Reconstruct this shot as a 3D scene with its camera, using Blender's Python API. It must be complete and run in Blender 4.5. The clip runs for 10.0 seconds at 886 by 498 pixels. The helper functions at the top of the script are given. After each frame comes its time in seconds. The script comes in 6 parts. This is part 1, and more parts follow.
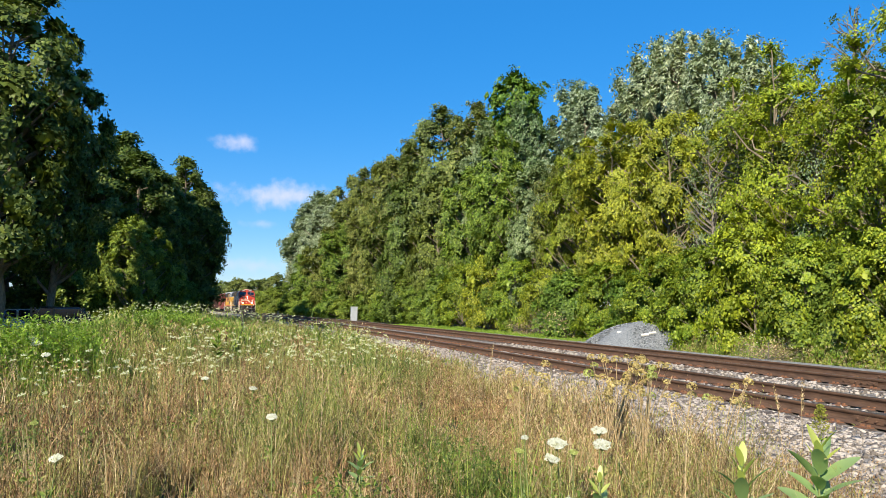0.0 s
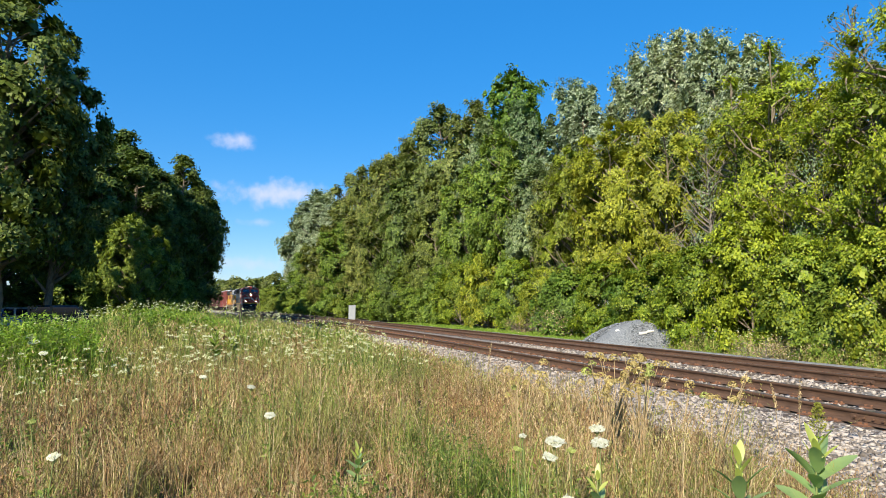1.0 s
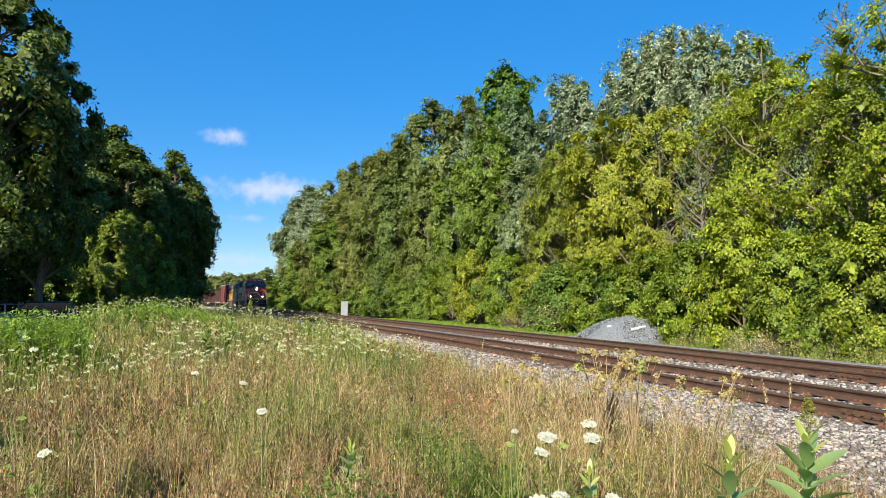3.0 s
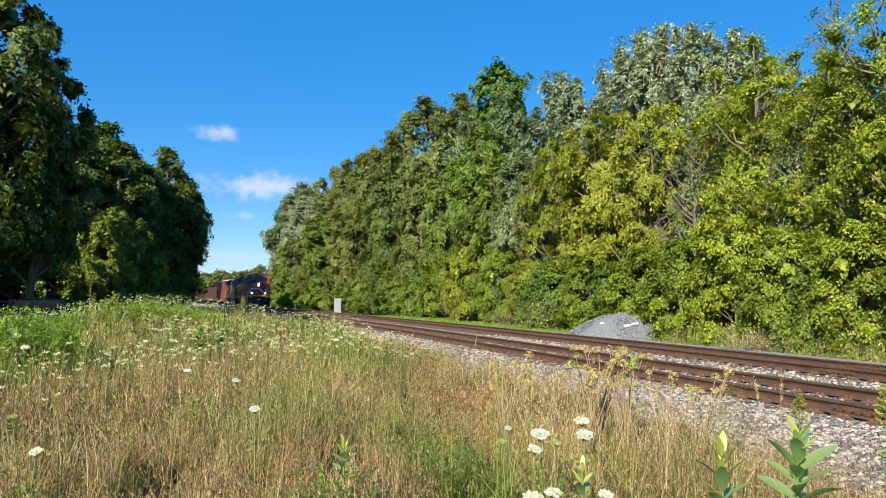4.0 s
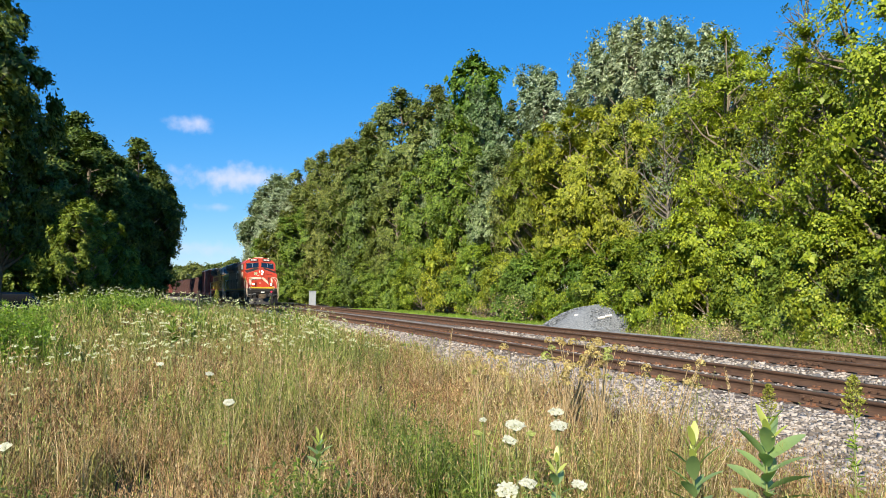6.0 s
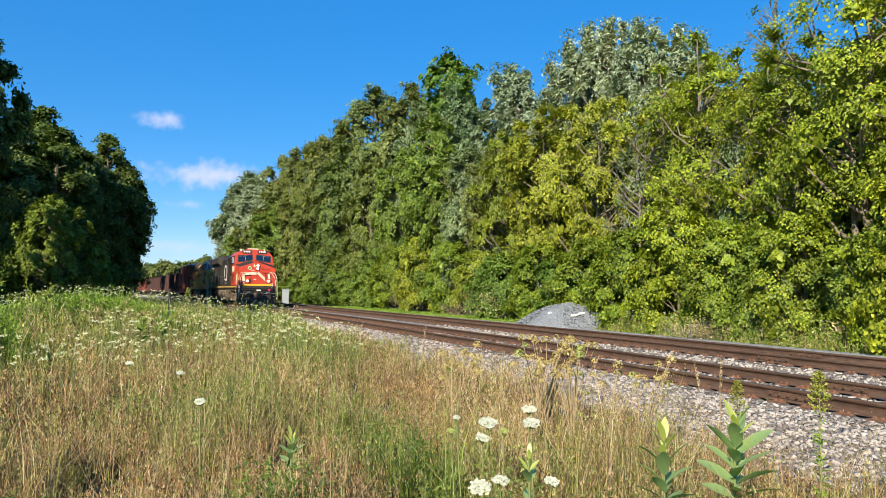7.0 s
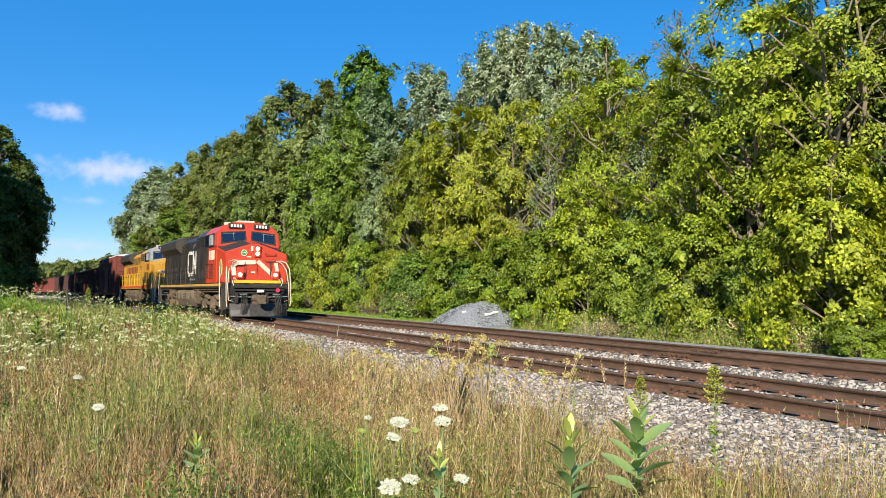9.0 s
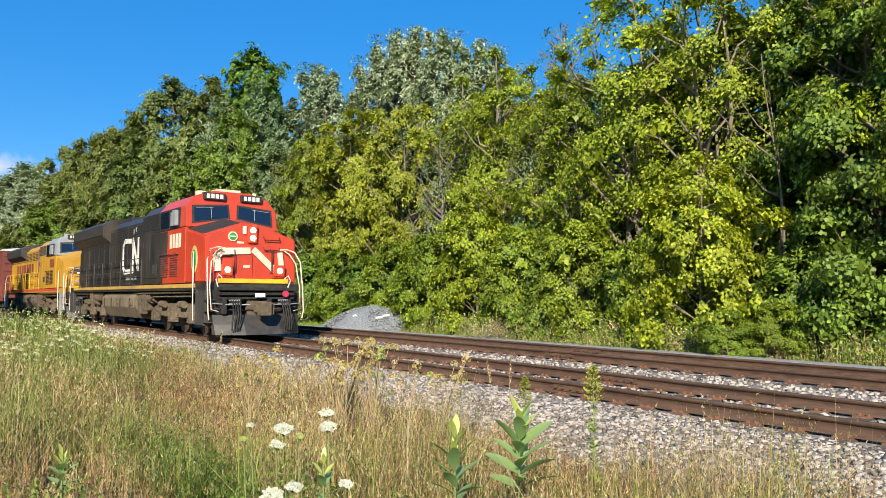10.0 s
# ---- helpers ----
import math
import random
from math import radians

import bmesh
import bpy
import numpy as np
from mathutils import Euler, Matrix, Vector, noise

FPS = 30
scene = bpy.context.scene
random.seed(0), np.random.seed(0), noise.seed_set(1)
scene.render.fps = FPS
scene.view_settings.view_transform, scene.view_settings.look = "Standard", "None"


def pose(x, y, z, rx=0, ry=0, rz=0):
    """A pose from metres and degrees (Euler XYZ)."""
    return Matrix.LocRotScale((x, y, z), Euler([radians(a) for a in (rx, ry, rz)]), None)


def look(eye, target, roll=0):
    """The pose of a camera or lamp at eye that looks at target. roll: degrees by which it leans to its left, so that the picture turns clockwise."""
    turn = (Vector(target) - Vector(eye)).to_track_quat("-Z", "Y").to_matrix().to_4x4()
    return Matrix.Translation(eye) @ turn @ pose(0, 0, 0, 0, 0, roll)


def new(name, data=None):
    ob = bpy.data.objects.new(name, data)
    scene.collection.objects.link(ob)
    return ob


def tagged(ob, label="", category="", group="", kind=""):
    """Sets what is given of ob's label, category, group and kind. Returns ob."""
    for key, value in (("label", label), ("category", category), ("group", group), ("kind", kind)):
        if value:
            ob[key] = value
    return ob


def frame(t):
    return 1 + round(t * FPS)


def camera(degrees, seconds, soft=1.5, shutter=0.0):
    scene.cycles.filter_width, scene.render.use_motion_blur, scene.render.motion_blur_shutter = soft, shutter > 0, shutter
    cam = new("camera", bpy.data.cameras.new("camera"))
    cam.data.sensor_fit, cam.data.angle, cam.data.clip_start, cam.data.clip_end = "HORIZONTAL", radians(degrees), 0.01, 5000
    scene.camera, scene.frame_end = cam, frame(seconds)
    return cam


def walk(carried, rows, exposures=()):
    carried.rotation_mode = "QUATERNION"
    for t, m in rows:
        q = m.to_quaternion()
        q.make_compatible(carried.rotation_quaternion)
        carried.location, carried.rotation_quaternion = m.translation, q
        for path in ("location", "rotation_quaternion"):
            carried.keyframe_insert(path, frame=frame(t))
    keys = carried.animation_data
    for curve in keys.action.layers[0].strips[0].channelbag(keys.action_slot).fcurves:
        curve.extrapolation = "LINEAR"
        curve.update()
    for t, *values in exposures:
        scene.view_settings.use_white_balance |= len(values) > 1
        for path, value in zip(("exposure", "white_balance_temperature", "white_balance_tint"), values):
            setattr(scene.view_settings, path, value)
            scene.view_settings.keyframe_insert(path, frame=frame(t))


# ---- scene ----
# ---------------------------------------------------------------- camera
RAIL = 0.45          # height of the rail heads above the meadow
EYE = 1.696
cam = camera(62.28, 10.0, soft=0.9)
# seconds, drift to the right, yaw, pitch, roll
ROWS = [
    (0.0, 0.0, -14.831, 4.727, -0.729), (0.5, 0.0, -14.875, 4.670, -0.726),
    (1.0, 0.0, -14.985, 4.609, -0.728), (1.5, 0.0, -15.113, 4.517, -0.691),
    (2.0, 0.0, -15.243, 4.441, -0.675), (2.5, 0.0, -15.371, 4.374, -0.693),
    (4.0, 0.0, -16.114, 4.081, -0.647), (4.5, 0.0, -16.409, 3.903, -0.606),
    (5.0, 0.0, -16.864, 3.720, -0.563), (5.5, 0.0, -17.323, 3.597, -0.534),
    (7.0, 0.004, -20.062, 3.370, -0.514), (7.5, 0.006, -21.131, 3.296, -0.405),
    (8.0, 0.010, -22.109, 3.233, -0.436), (8.5, 0.018, -23.639, 3.299, -0.425),
    (9.0, 0.028, -26.644, 3.385, -0.325), (9.5, 0.040, -30.215, 3.497, -0.230),
    (10.0, 0.055, -35.092, 3.667, -0.097),
]
walk(cam, [(t, pose(d, -0.4 * d, EYE, 0, 0, yaw) @ pose(0, 0, 0, 90 + pitch) @ pose(0, 0, 0, 0, 0, -roll))
           for t, d, yaw, pitch, roll in ROWS], exposures=[(0.0, 0.45), (10.0, 0.45)])

# ---------------------------------------------------------------- light
SUN_AZ, SUN_EL = 220, 30      # compass bearing from +y, clockwise; height in degrees
world = bpy.data.worlds.new("sky")
scene.world = world
world.use_nodes = True


def build_sky():
    nt = world.node_tree
    nt.nodes.clear()
    out = nt.nodes.new("ShaderNodeOutputWorld")
    bg = nt.nodes.new("ShaderNodeBackground")
    sky = nt.nodes.new("ShaderNodeTexSky")
    sky.sky_type, sky.sun_disc = "NISHITA", False
    sky.sun_elevation, sky.sun_rotation = radians(SUN_EL), radians(SUN_AZ)
    sky.air_density, sky.dust_density, sky.ozone_density = 1.0, 0.0, 3.0
    bg.inputs[1].default_value = 0.125
    tc = nt.nodes.new("ShaderNodeTexCoord")
    hue = nt.nodes.new("ShaderNodeHueSaturation")
    hue.inputs["Saturation"].default_value = 1.46
    hue.inputs["Value"].default_value = 1.0
    nt.links.new(sky.outputs[0], hue.inputs["Color"])
    blue = nt.nodes.new("ShaderNodeMixRGB")
    blue.inputs[0].default_value = 0.55
    blue.inputs[2].default_value = (0.35, 1.80, 4.9, 1)
    nt.links.new(hue.outputs[0], blue.inputs[1])
    col = blue.outputs[0]
    # small fair-weather clouds far over the end of the line
    for (cx, cy, cz), (wx, wz), dens, seed in (((-0.020, 0.9767, 0.2136), (0.034, 0.013), 0.8, 1.0), ((0.040, 0.988, 0.147), (0.095, 0.019), 0.85, 4.0),
                                               ((0.016, 0.994, 0.110), (0.030, 0.006), 0.35, 7.0), ((0.0, 0.9987, 0.055), (0.05, 0.012), 0.45, 9.0)):
        mp = nt.nodes.new("ShaderNodeVectorMath")
        mp.operation = "SUBTRACT"
        mp.inputs[1].default_value = (cx, cy, cz)
        sc = nt.nodes.new("ShaderNodeVectorMath")
        sc.operation = "MULTIPLY"
        sc.inputs[1].default_value = (1 / wx, 0.0, 1 / wz)
        ln = nt.nodes.new("ShaderNodeVectorMath")
        ln.operation = "LENGTH"
        nz = nt.nodes.new("ShaderNodeTexNoise")
        nz.inputs["Scale"].default_value = 45.0
        nz.inputs["Detail"].default_value = 6.0
        ad = nt.nodes.new("ShaderNodeMath")
        ad.operation = "MULTIPLY_ADD"
        ad.inputs[1].default_value = 2.2
        off = nt.nodes.new("ShaderNodeVectorMath")
        off.inputs[1].default_value = (seed, 0, 0)
        rp = nt.nodes.new("ShaderNodeMapRange")
        rp.inputs[1].default_value, rp.inputs[2].default_value = 2.2, 0.9
        rp.inputs[3].default_value, rp.inputs[4].default_value = 0.0, dens
        rp.interpolation_type = "SMOOTHSTEP"
        mx = nt.nodes.new("ShaderNodeMixRGB")
        mx.inputs[2].default_value = (4.6, 4.9, 6.2, 1)
        nt.links.new(tc.outputs["Generated"], mp.inputs[0])
        nt.links.new(mp.outputs[0], sc.inputs[0])
        nt.links.new(sc.outputs[0], ln.inputs[0])
        nt.links.new(tc.outputs["Generated"], off.inputs[0])
        nt.links.new(off.outputs[0], nz.inputs["Vector"])
        nt.links.new(nz.outputs[0], ad.inputs[0])
        nt.links.new(ln.outputs["Value"], ad.inputs[2])
        nt.links.new(ad.outputs[0], rp.inputs[0])
        nt.links.new(rp.outputs[0], mx.inputs[0])
        nt.links.new(col, mx.inputs[1])
        col = mx.outputs[0]
    nt.links.new(col, bg.inputs[0])
    nt.links.new(bg.outputs[0], out.inputs[0])


build_sky()
sun_data = bpy.data.lights.new("sun", "SUN")
sun_data.energy, sun_data.angle, sun_data.color = 6.3, radians(0.53), (1.0, 0.91, 0.74)
sun = new("sun", sun_data)
a, e = radians(SUN_AZ), radians(SUN_EL)
sun.matrix_world = look((0, 0, 60), Vector((0, 0, 60)) - Vector((math.sin(a) * math.cos(e), math.cos(a) * math.cos(e), math.sin(e))))


# ---------------------------------------------------------------- materials
def nodes_of(name):
    m = bpy.data.materials.new(name)
    m.use_nodes = True
    nt = m.node_tree
    return m, nt, nt.nodes["Principled BSDF"], nt.links.new


def mat(name, c1, c2, rough=0.8, scale=8.0, bump=0.15, metal=0.0, big=0.25, dirt=None, dirt_amount=0.5, island=False, spec=0.5, stretch=(1, 1, 1)):
    """Grain between two colours, slow change on top, a stain colour with its own shape, and relief."""
    m, nt, bsdf, link = nodes_of(name)
    tc = nt.nodes.new("ShaderNodeTexCoord")
    mp = nt.nodes.new("ShaderNodeMapping")
    mp.inputs["Scale"].default_value = stretch
    link(tc.outputs["Object"], mp.inputs[0])
    n1 = nt.nodes.new("ShaderNodeTexNoise")
    n1.inputs["Scale"].default_value, n1.inputs["Detail"].default_value = scale, 8
    n2 = nt.nodes.new("ShaderNodeTexNoise")
    n2.inputs["Scale"].default_value, n2.inputs["Detail"].default_value = scale * 0.08 + 0.1, 4
    for n in (n1, n2):
        link(mp.outputs[0], n.inputs["Vector"])
    r = nt.nodes.new("ShaderNodeValToRGB")
    r.color_ramp.elements[0].color, r.color_ramp.elements[1].color = (*c1, 1), (*c2, 1)
    r.color_ramp.elements[0].position, r.color_ramp.elements[1].position = 0.3, 0.7
    if island:
        g = nt.nodes.new("ShaderNodeNewGeometry")
        mxf = nt.nodes.new("ShaderNodeMath")
        mxf.operation = "MULTIPLY_ADD"
        mxf.inputs[1].default_value, mxf.inputs[2].default_value = 0.65, 0.0
        link(g.outputs["Random Per Island"], mxf.inputs[0])
        sc = nt.nodes.new("ShaderNodeMath")
        sc.operation = "MULTIPLY_ADD"
        sc.inputs[1].default_value = 0.4
        link(n1.outputs[0], sc.inputs[0])
        link(mxf.outputs[0], sc.inputs[2])
        link(sc.outputs[0], r.inputs[0])
    else:
        link(n1.outputs[0], r.inputs[0])
    hsv = nt.nodes.new("ShaderNodeHueSaturation")
    mr = nt.nodes.new("ShaderNodeMapRange")
    mr.inputs[1].default_value, mr.inputs[2].default_value = 0.3, 0.7
    mr.inputs[3].default_value, mr.inputs[4].default_value = 1 - big, 1 + big
    link(n2.outputs[0], mr.inputs[0])
    link(mr.outputs[0], hsv.inputs["Value"])
    link(r.outputs[0], hsv.inputs["Color"])
    col = hsv.outputs[0]
    if dirt:
        n3 = nt.nodes.new("ShaderNodeTexNoise")
        n3.inputs["Scale"].default_value, n3.inputs["Detail"].default_value = scale * 0.3, 10
        n3.inputs["Roughness"].default_value = 0.7
        link(mp.outputs[0], n3.inputs["Vector"])
        d = nt.nodes.new("ShaderNodeMapRange")
        d.inputs[1].default_value, d.inputs[2].default_value, d.inputs[4].default_value = 0.4, 0.75, dirt_amount
        link(n3.outputs[0], d.inputs[0])
        mx = nt.nodes.new("ShaderNodeMixRGB")
        mx.inputs[2].default_value = (*dirt, 1)
        link(d.outputs[0], mx.inputs[0])
        link(col, mx.inputs[1])
        col = mx.outputs[0]
    link(col, bsdf.inputs["Base Color"])
    bsdf.inputs["Roughness"].default_value, bsdf.inputs["Metallic"].default_value = rough, metal
    bsdf.inputs["Specular IOR Level"].default_value = spec
    if bump:
        b = nt.nodes.new("ShaderNodeBump")
        b.inputs["Strength"].default_value, b.inputs["Distance"].default_value = bump, 0.03
        link(n1.outputs[0], b.inputs["Height"])
        link(b.outputs[0], bsdf.inputs["Normal"])
    return m


def leaf_mat(name, cols, through_leaf=0.22, gloss=0.03, hue=0.02):
    """Thin leaves: each its own tone of the ramp, light through the blade, a faint shine."""
    m, nt, bsdf, link = nodes_of(name)
    nt.nodes.remove(bsdf)
    out = nt.nodes["Material Output"]
    g = nt.nodes.new("ShaderNodeNewGeometry")
    oi = nt.nodes.new("ShaderNodeObjectInfo")
    r = nt.nodes.new("ShaderNodeValToRGB")
    els = r.color_ramp.elements
    while len(els) < len(cols):
        els.new(0.5)
    for i, c in enumerate(cols):
        els[i].position, els[i].color = i / max(1, len(cols) - 1), (*c, 1)
    link(g.outputs["Random Per Island"], r.inputs[0])
    hs = nt.nodes.new("ShaderNodeHueSaturation")
    h = nt.nodes.new("ShaderNodeMapRange")
    h.inputs[3].default_value, h.inputs[4].default_value = 0.5 - hue, 0.5 + hue
    link(oi.outputs["Random"], h.inputs[0])
    link(h.outputs[0], hs.inputs["Hue"])
    tc = nt.nodes.new("ShaderNodeTexCoord")
    n = nt.nodes.new("ShaderNodeTexNoise")
    n.inputs["Scale"].default_value = 0.5
    link(tc.outputs["Object"], n.inputs["Vector"])
    vr = nt.nodes.new("ShaderNodeMapRange")
    vr.inputs[1].default_value, vr.inputs[2].default_value, vr.inputs[3].default_value, vr.inputs[4].default_value = 0.3, 0.7, 0.75, 1.25
    link(n.outputs[0], vr.inputs[0])
    tone = nt.nodes.new("ShaderNodeMapRange")
    tone.inputs[3].default_value, tone.inputs[4].default_value = 1.12, 0.88
    link(oi.outputs["Random"], tone.inputs[0])
    both = nt.nodes.new("ShaderNodeMath")
    both.operation = "MULTIPLY"
    link(vr.outputs[0], both.inputs[0])
    link(tone.outputs[0], both.inputs[1])
    link(both.outputs[0], hs.inputs["Value"])
    link(r.outputs[0], hs.inputs["Color"])
    df, tr, gl = nt.nodes.new("ShaderNodeBsdfDiffuse"), nt.nodes.new("ShaderNodeBsdfTranslucent"), nt.nodes.new("ShaderNodeBsdfGlossy")
    gl.inputs["Roughness"].default_value = 0.55
    link(hs.outputs[0], df.inputs[0])
    bright = nt.nodes.new("ShaderNodeMixRGB")
    bright.blend_type = "MULTIPLY"
    bright.inputs[0].default_value = 1.0
    bright.inputs[2].default_value = (1.3, 1.25, 0.5, 1)
    link(hs.outputs[0], bright.inputs[1])
    link(bright.outputs[0], tr.inputs[0])
    m1, m2 = nt.nodes.new("ShaderNodeMixShader"), nt.nodes.new("ShaderNodeMixShader")
    m1.inputs[0].default_value, m2.inputs[0].default_value = through_leaf, gloss
    link(df.outputs[0], m1.inputs[1])
    link(tr.outputs[0], m1.inputs[2])
    link(m1.outputs[0], m2.inputs[1])
    link(gl.outputs[0], m2.inputs[2])
    link(m2.outputs[0], out.inputs[0])
    return m


def glow(name, c, strength):
    m, nt, bsdf, link = nodes_of(name)
    bsdf.inputs["Base Color"].default_value = (*c, 1)
    bsdf.inputs["Emission Color"].default_value = (*c, 1)
    bsdf.inputs["Emission Strength"].default_value = strength
    return m


def glass(name, c, rough=0.05):
    m, nt, bsdf, link = nodes_of(name)
    bsdf.inputs["Base Color"].default_value = (*c, 1)
    bsdf.inputs["Roughness"].default_value = rough
    bsdf.inputs["Specular IOR Level"].default_value = 0.9
    return m


M = {}
M["soil"] = mat("meadow_soil", (0.035, 0.025, 0.014), (0.085, 0.062, 0.032), 0.95, 6, 0.5, big=0.4, dirt=(0.05, 0.07, 0.015), dirt_amount=0.7)
M["ballast"] = mat("ballast_bed", (0.12, 0.105, 0.09), (0.34, 0.31, 0.28), 0.95, 14, 0.8, big=0.2, dirt=(0.16, 0.09, 0.05), dirt_amount=0.35)
M["stone"] = mat("ballast_stone", (0.13, 0.108, 0.090), (0.42, 0.365, 0.315), 0.9, 25, 0.3, big=0.1, island=True)
M["gravel"] = mat("grey_gravel", (0.20, 0.20, 0.20), (0.42, 0.42, 0.42), 0.95, 30, 0.7, big=0.15)
M["pile"] = mat("blue_grey_gravel", (0.085, 0.095, 0.105), (0.29, 0.305, 0.325), 0.95, 30, 0.5, big=0.1, island=True)
M["pile_bed"] = mat("gravel_heap", (0.085, 0.095, 0.105), (0.25, 0.265, 0.285), 0.95, 22, 0.9, big=0.1)
M["rust"] = mat("rusty_rail", (0.050, 0.030, 0.021), (0.108, 0.066, 0.045), 0.75, 30, 0.25, big=0.2, dirt=(0.19, 0.09, 0.045), dirt_amount=0.35, spec=0.3, stretch=(1, 0.15, 1))
M["railhead"] = mat("worn_rail_head", (0.09, 0.075, 0.065), (0.17, 0.14, 0.12), 0.42, 25, 0.05, metal=0.6)
M["plate"] = mat("rusty_plate", (0.12, 0.05, 0.025), (0.26, 0.12, 0.06), 0.85, 20, 0.2)
M["tie"] = mat("creosoted_tie", (0.045, 0.032, 0.026), (0.13, 0.095, 0.075), 0.9, 12, 0.5, stretch=(0.4, 5, 5), big=0.3)
M["bark"] = mat("grey_bark", (0.10, 0.08, 0.055), (0.27, 0.22, 0.16), 0.95, 9, 0.8, stretch=(3, 3, 0.6))
M["bark_pale"] = mat("pale_bark", (0.13, 0.105, 0.07), (0.27, 0.22, 0.15), 0.95, 9, 0.6, stretch=(3, 3, 0.6))
M["deadwood"] = mat("dead_wood", (0.11, 0.095, 0.075), (0.24, 0.21, 0.175), 0.95, 9, 0.3)
M["leaf_green"] = leaf_mat("green_leaves", [(0.054, 0.104, 0.011), (0.125, 0.195, 0.020), (0.235, 0.31, 0.036)])
M["leaf_poplar"] = leaf_mat("poplar_leaves", [(0.058, 0.115, 0.010), (0.117, 0.190, 0.016), (0.201, 0.280, 0.027)])
M["leaf_maple"] = leaf_mat("maple_leaves", [(0.060, 0.115, 0.012), (0.125, 0.20, 0.022), (0.24, 0.34, 0.042)], 0.28)
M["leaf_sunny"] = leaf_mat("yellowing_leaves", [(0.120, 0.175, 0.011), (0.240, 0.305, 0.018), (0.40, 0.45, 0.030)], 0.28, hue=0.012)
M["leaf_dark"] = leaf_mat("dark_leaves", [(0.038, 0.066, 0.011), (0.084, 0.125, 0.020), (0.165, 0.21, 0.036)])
M["leaf_ash"] = leaf_mat("ash_leaves", [(0.050, 0.078, 0.013), (0.112, 0.150, 0.024), (0.21, 0.25, 0.044)])
M["leaf_olive"] = leaf_mat("olive_leaves", [(0.075, 0.100, 0.022), (0.15, 0.182, 0.040), (0.26, 0.285, 0.070)])
M["leaf_yellow"] = leaf_mat("yellow_green_leaves", [(0.115, 0.155, 0.011), (0.220, 0.262, 0.020), (0.365, 0.39, 0.036)], 0.28, hue=0.012)
M["leaf_lime"] = leaf_mat("lime_leaves", [(0.086, 0.145, 0.009), (0.180, 0.245, 0.016), (0.33, 0.375, 0.027)], 0.26)
M["leaf_silver"] = leaf_mat("silver_leaves", [(0.10, 0.140, 0.062), (0.215, 0.27, 0.14), (0.42, 0.48, 0.31)], 0.22, 0.05)
M["leaf_grey"] = leaf_mat("grey_green_leaves", [(0.060, 0.105, 0.032), (0.125, 0.185, 0.062), (0.26, 0.33, 0.15)], 0.22, 0.05)
M["straw"] = leaf_mat("dry_straw", [(0.11, 0.074, 0.034), (0.33, 0.24, 0.12), (0.62, 0.49, 0.29)], 0.08, 0.02, 0.0)
M["brown"] = leaf_mat("brown_seed_heads", [(0.070, 0.036, 0.016), (0.25, 0.145, 0.064), (0.50, 0.335, 0.165)], 0.06, 0.02, 0.0)
M["grass"] = leaf_mat("green_grass", [(0.045, 0.090, 0.010), (0.140, 0.215, 0.024), (0.290, 0.360, 0.056)], 0.3, 0.04, 0.0)
M["olivegrass"] = leaf_mat("yellowing_grass", [(0.110, 0.110, 0.024), (0.260, 0.255, 0.068), (0.460, 0.440, 0.152)], 0.25, 0.03, 0.0)
M["lush"] = leaf_mat("lush_weeds", [(0.080, 0.165, 0.012), (0.175, 0.285, 0.022), (0.32, 0.43, 0.045)], 0.3, 0.04, 0.0)
M["cream_petal"] = mat("cream_flower_heads", (0.38, 0.40, 0.18), (0.54, 0.56, 0.31), 0.9, 30, 0.05)
M["petal"] = leaf_mat("white_umbels", [(0.50, 0.50, 0.36), (0.62, 0.62, 0.49), (0.74, 0.74, 0.64)], 0.25, 0.02, 0.0)
M["dryumbel"] = leaf_mat("dry_umbels", [(0.36, 0.27, 0.10), (0.48, 0.38, 0.15), (0.60, 0.50, 0.22)], 0.3, 0.02, 0.0)
M["greenumbel"] = leaf_mat("unripe_umbels", [(0.30, 0.34, 0.08), (0.38, 0.42, 0.12), (0.46, 0.50, 0.18)], 0.3, 0.02, 0.0)
M["stem"] = leaf_mat("green_stems", [(0.17, 0.21, 0.06), (0.26, 0.29, 0.10)], 0.15, 0.04, 0.0)
M["milk"] = leaf_mat("milkweed_leaves", [(0.20, 0.32, 0.10), (0.29, 0.41, 0.14)], 0.4, 0.1, 0.0)
M["milktop"] = leaf_mat("young_milkweed_leaves", [(0.50, 0.56, 0.09), (0.58, 0.62, 0.13)], 0.45, 0.1, 0.0)
M["golden"] = leaf_mat("goldenrod_plumes", [(0.22, 0.24, 0.04), (0.36, 0.36, 0.07)], 0.3, 0.02, 0.0)
M["red"] = mat("red_paint", (0.44, 0.044, 0.018), (0.50, 0.056, 0.024), 0.38, 3, 0.02, big=0.08, dirt=(0.35, 0.06, 0.035), dirt_amount=0.25)
M["orange_red"] = mat("faded_red_paint", (0.48, 0.04, 0.03), (0.56, 0.06, 0.04), 0.5, 3, 0.02, big=0.1, dirt=(0.30, 0.09, 0.05), dirt_amount=0.35)
M["black"] = mat("black_paint", (0.010, 0.010, 0.010), (0.022, 0.021, 0.020), 0.45, 4, 0.03, big=0.25, dirt=(0.10, 0.075, 0.05), dirt_amount=0.65, stretch=(1, 1, 0.35))
M["yellow"] = mat("armour_yellow_paint", (0.43, 0.225, 0.016), (0.52, 0.275, 0.022), 0.5, 3, 0.03, big=0.12, dirt=(0.27, 0.15, 0.045), dirt_amount=0.6, stretch=(1, 1, 0.4))
M["lightgrey"] = mat("light_grey_paint", (0.22, 0.235, 0.25), (0.31, 0.325, 0.34), 0.5, 4, 0.03, dirt=(0.15, 0.135, 0.12), dirt_amount=0.4)
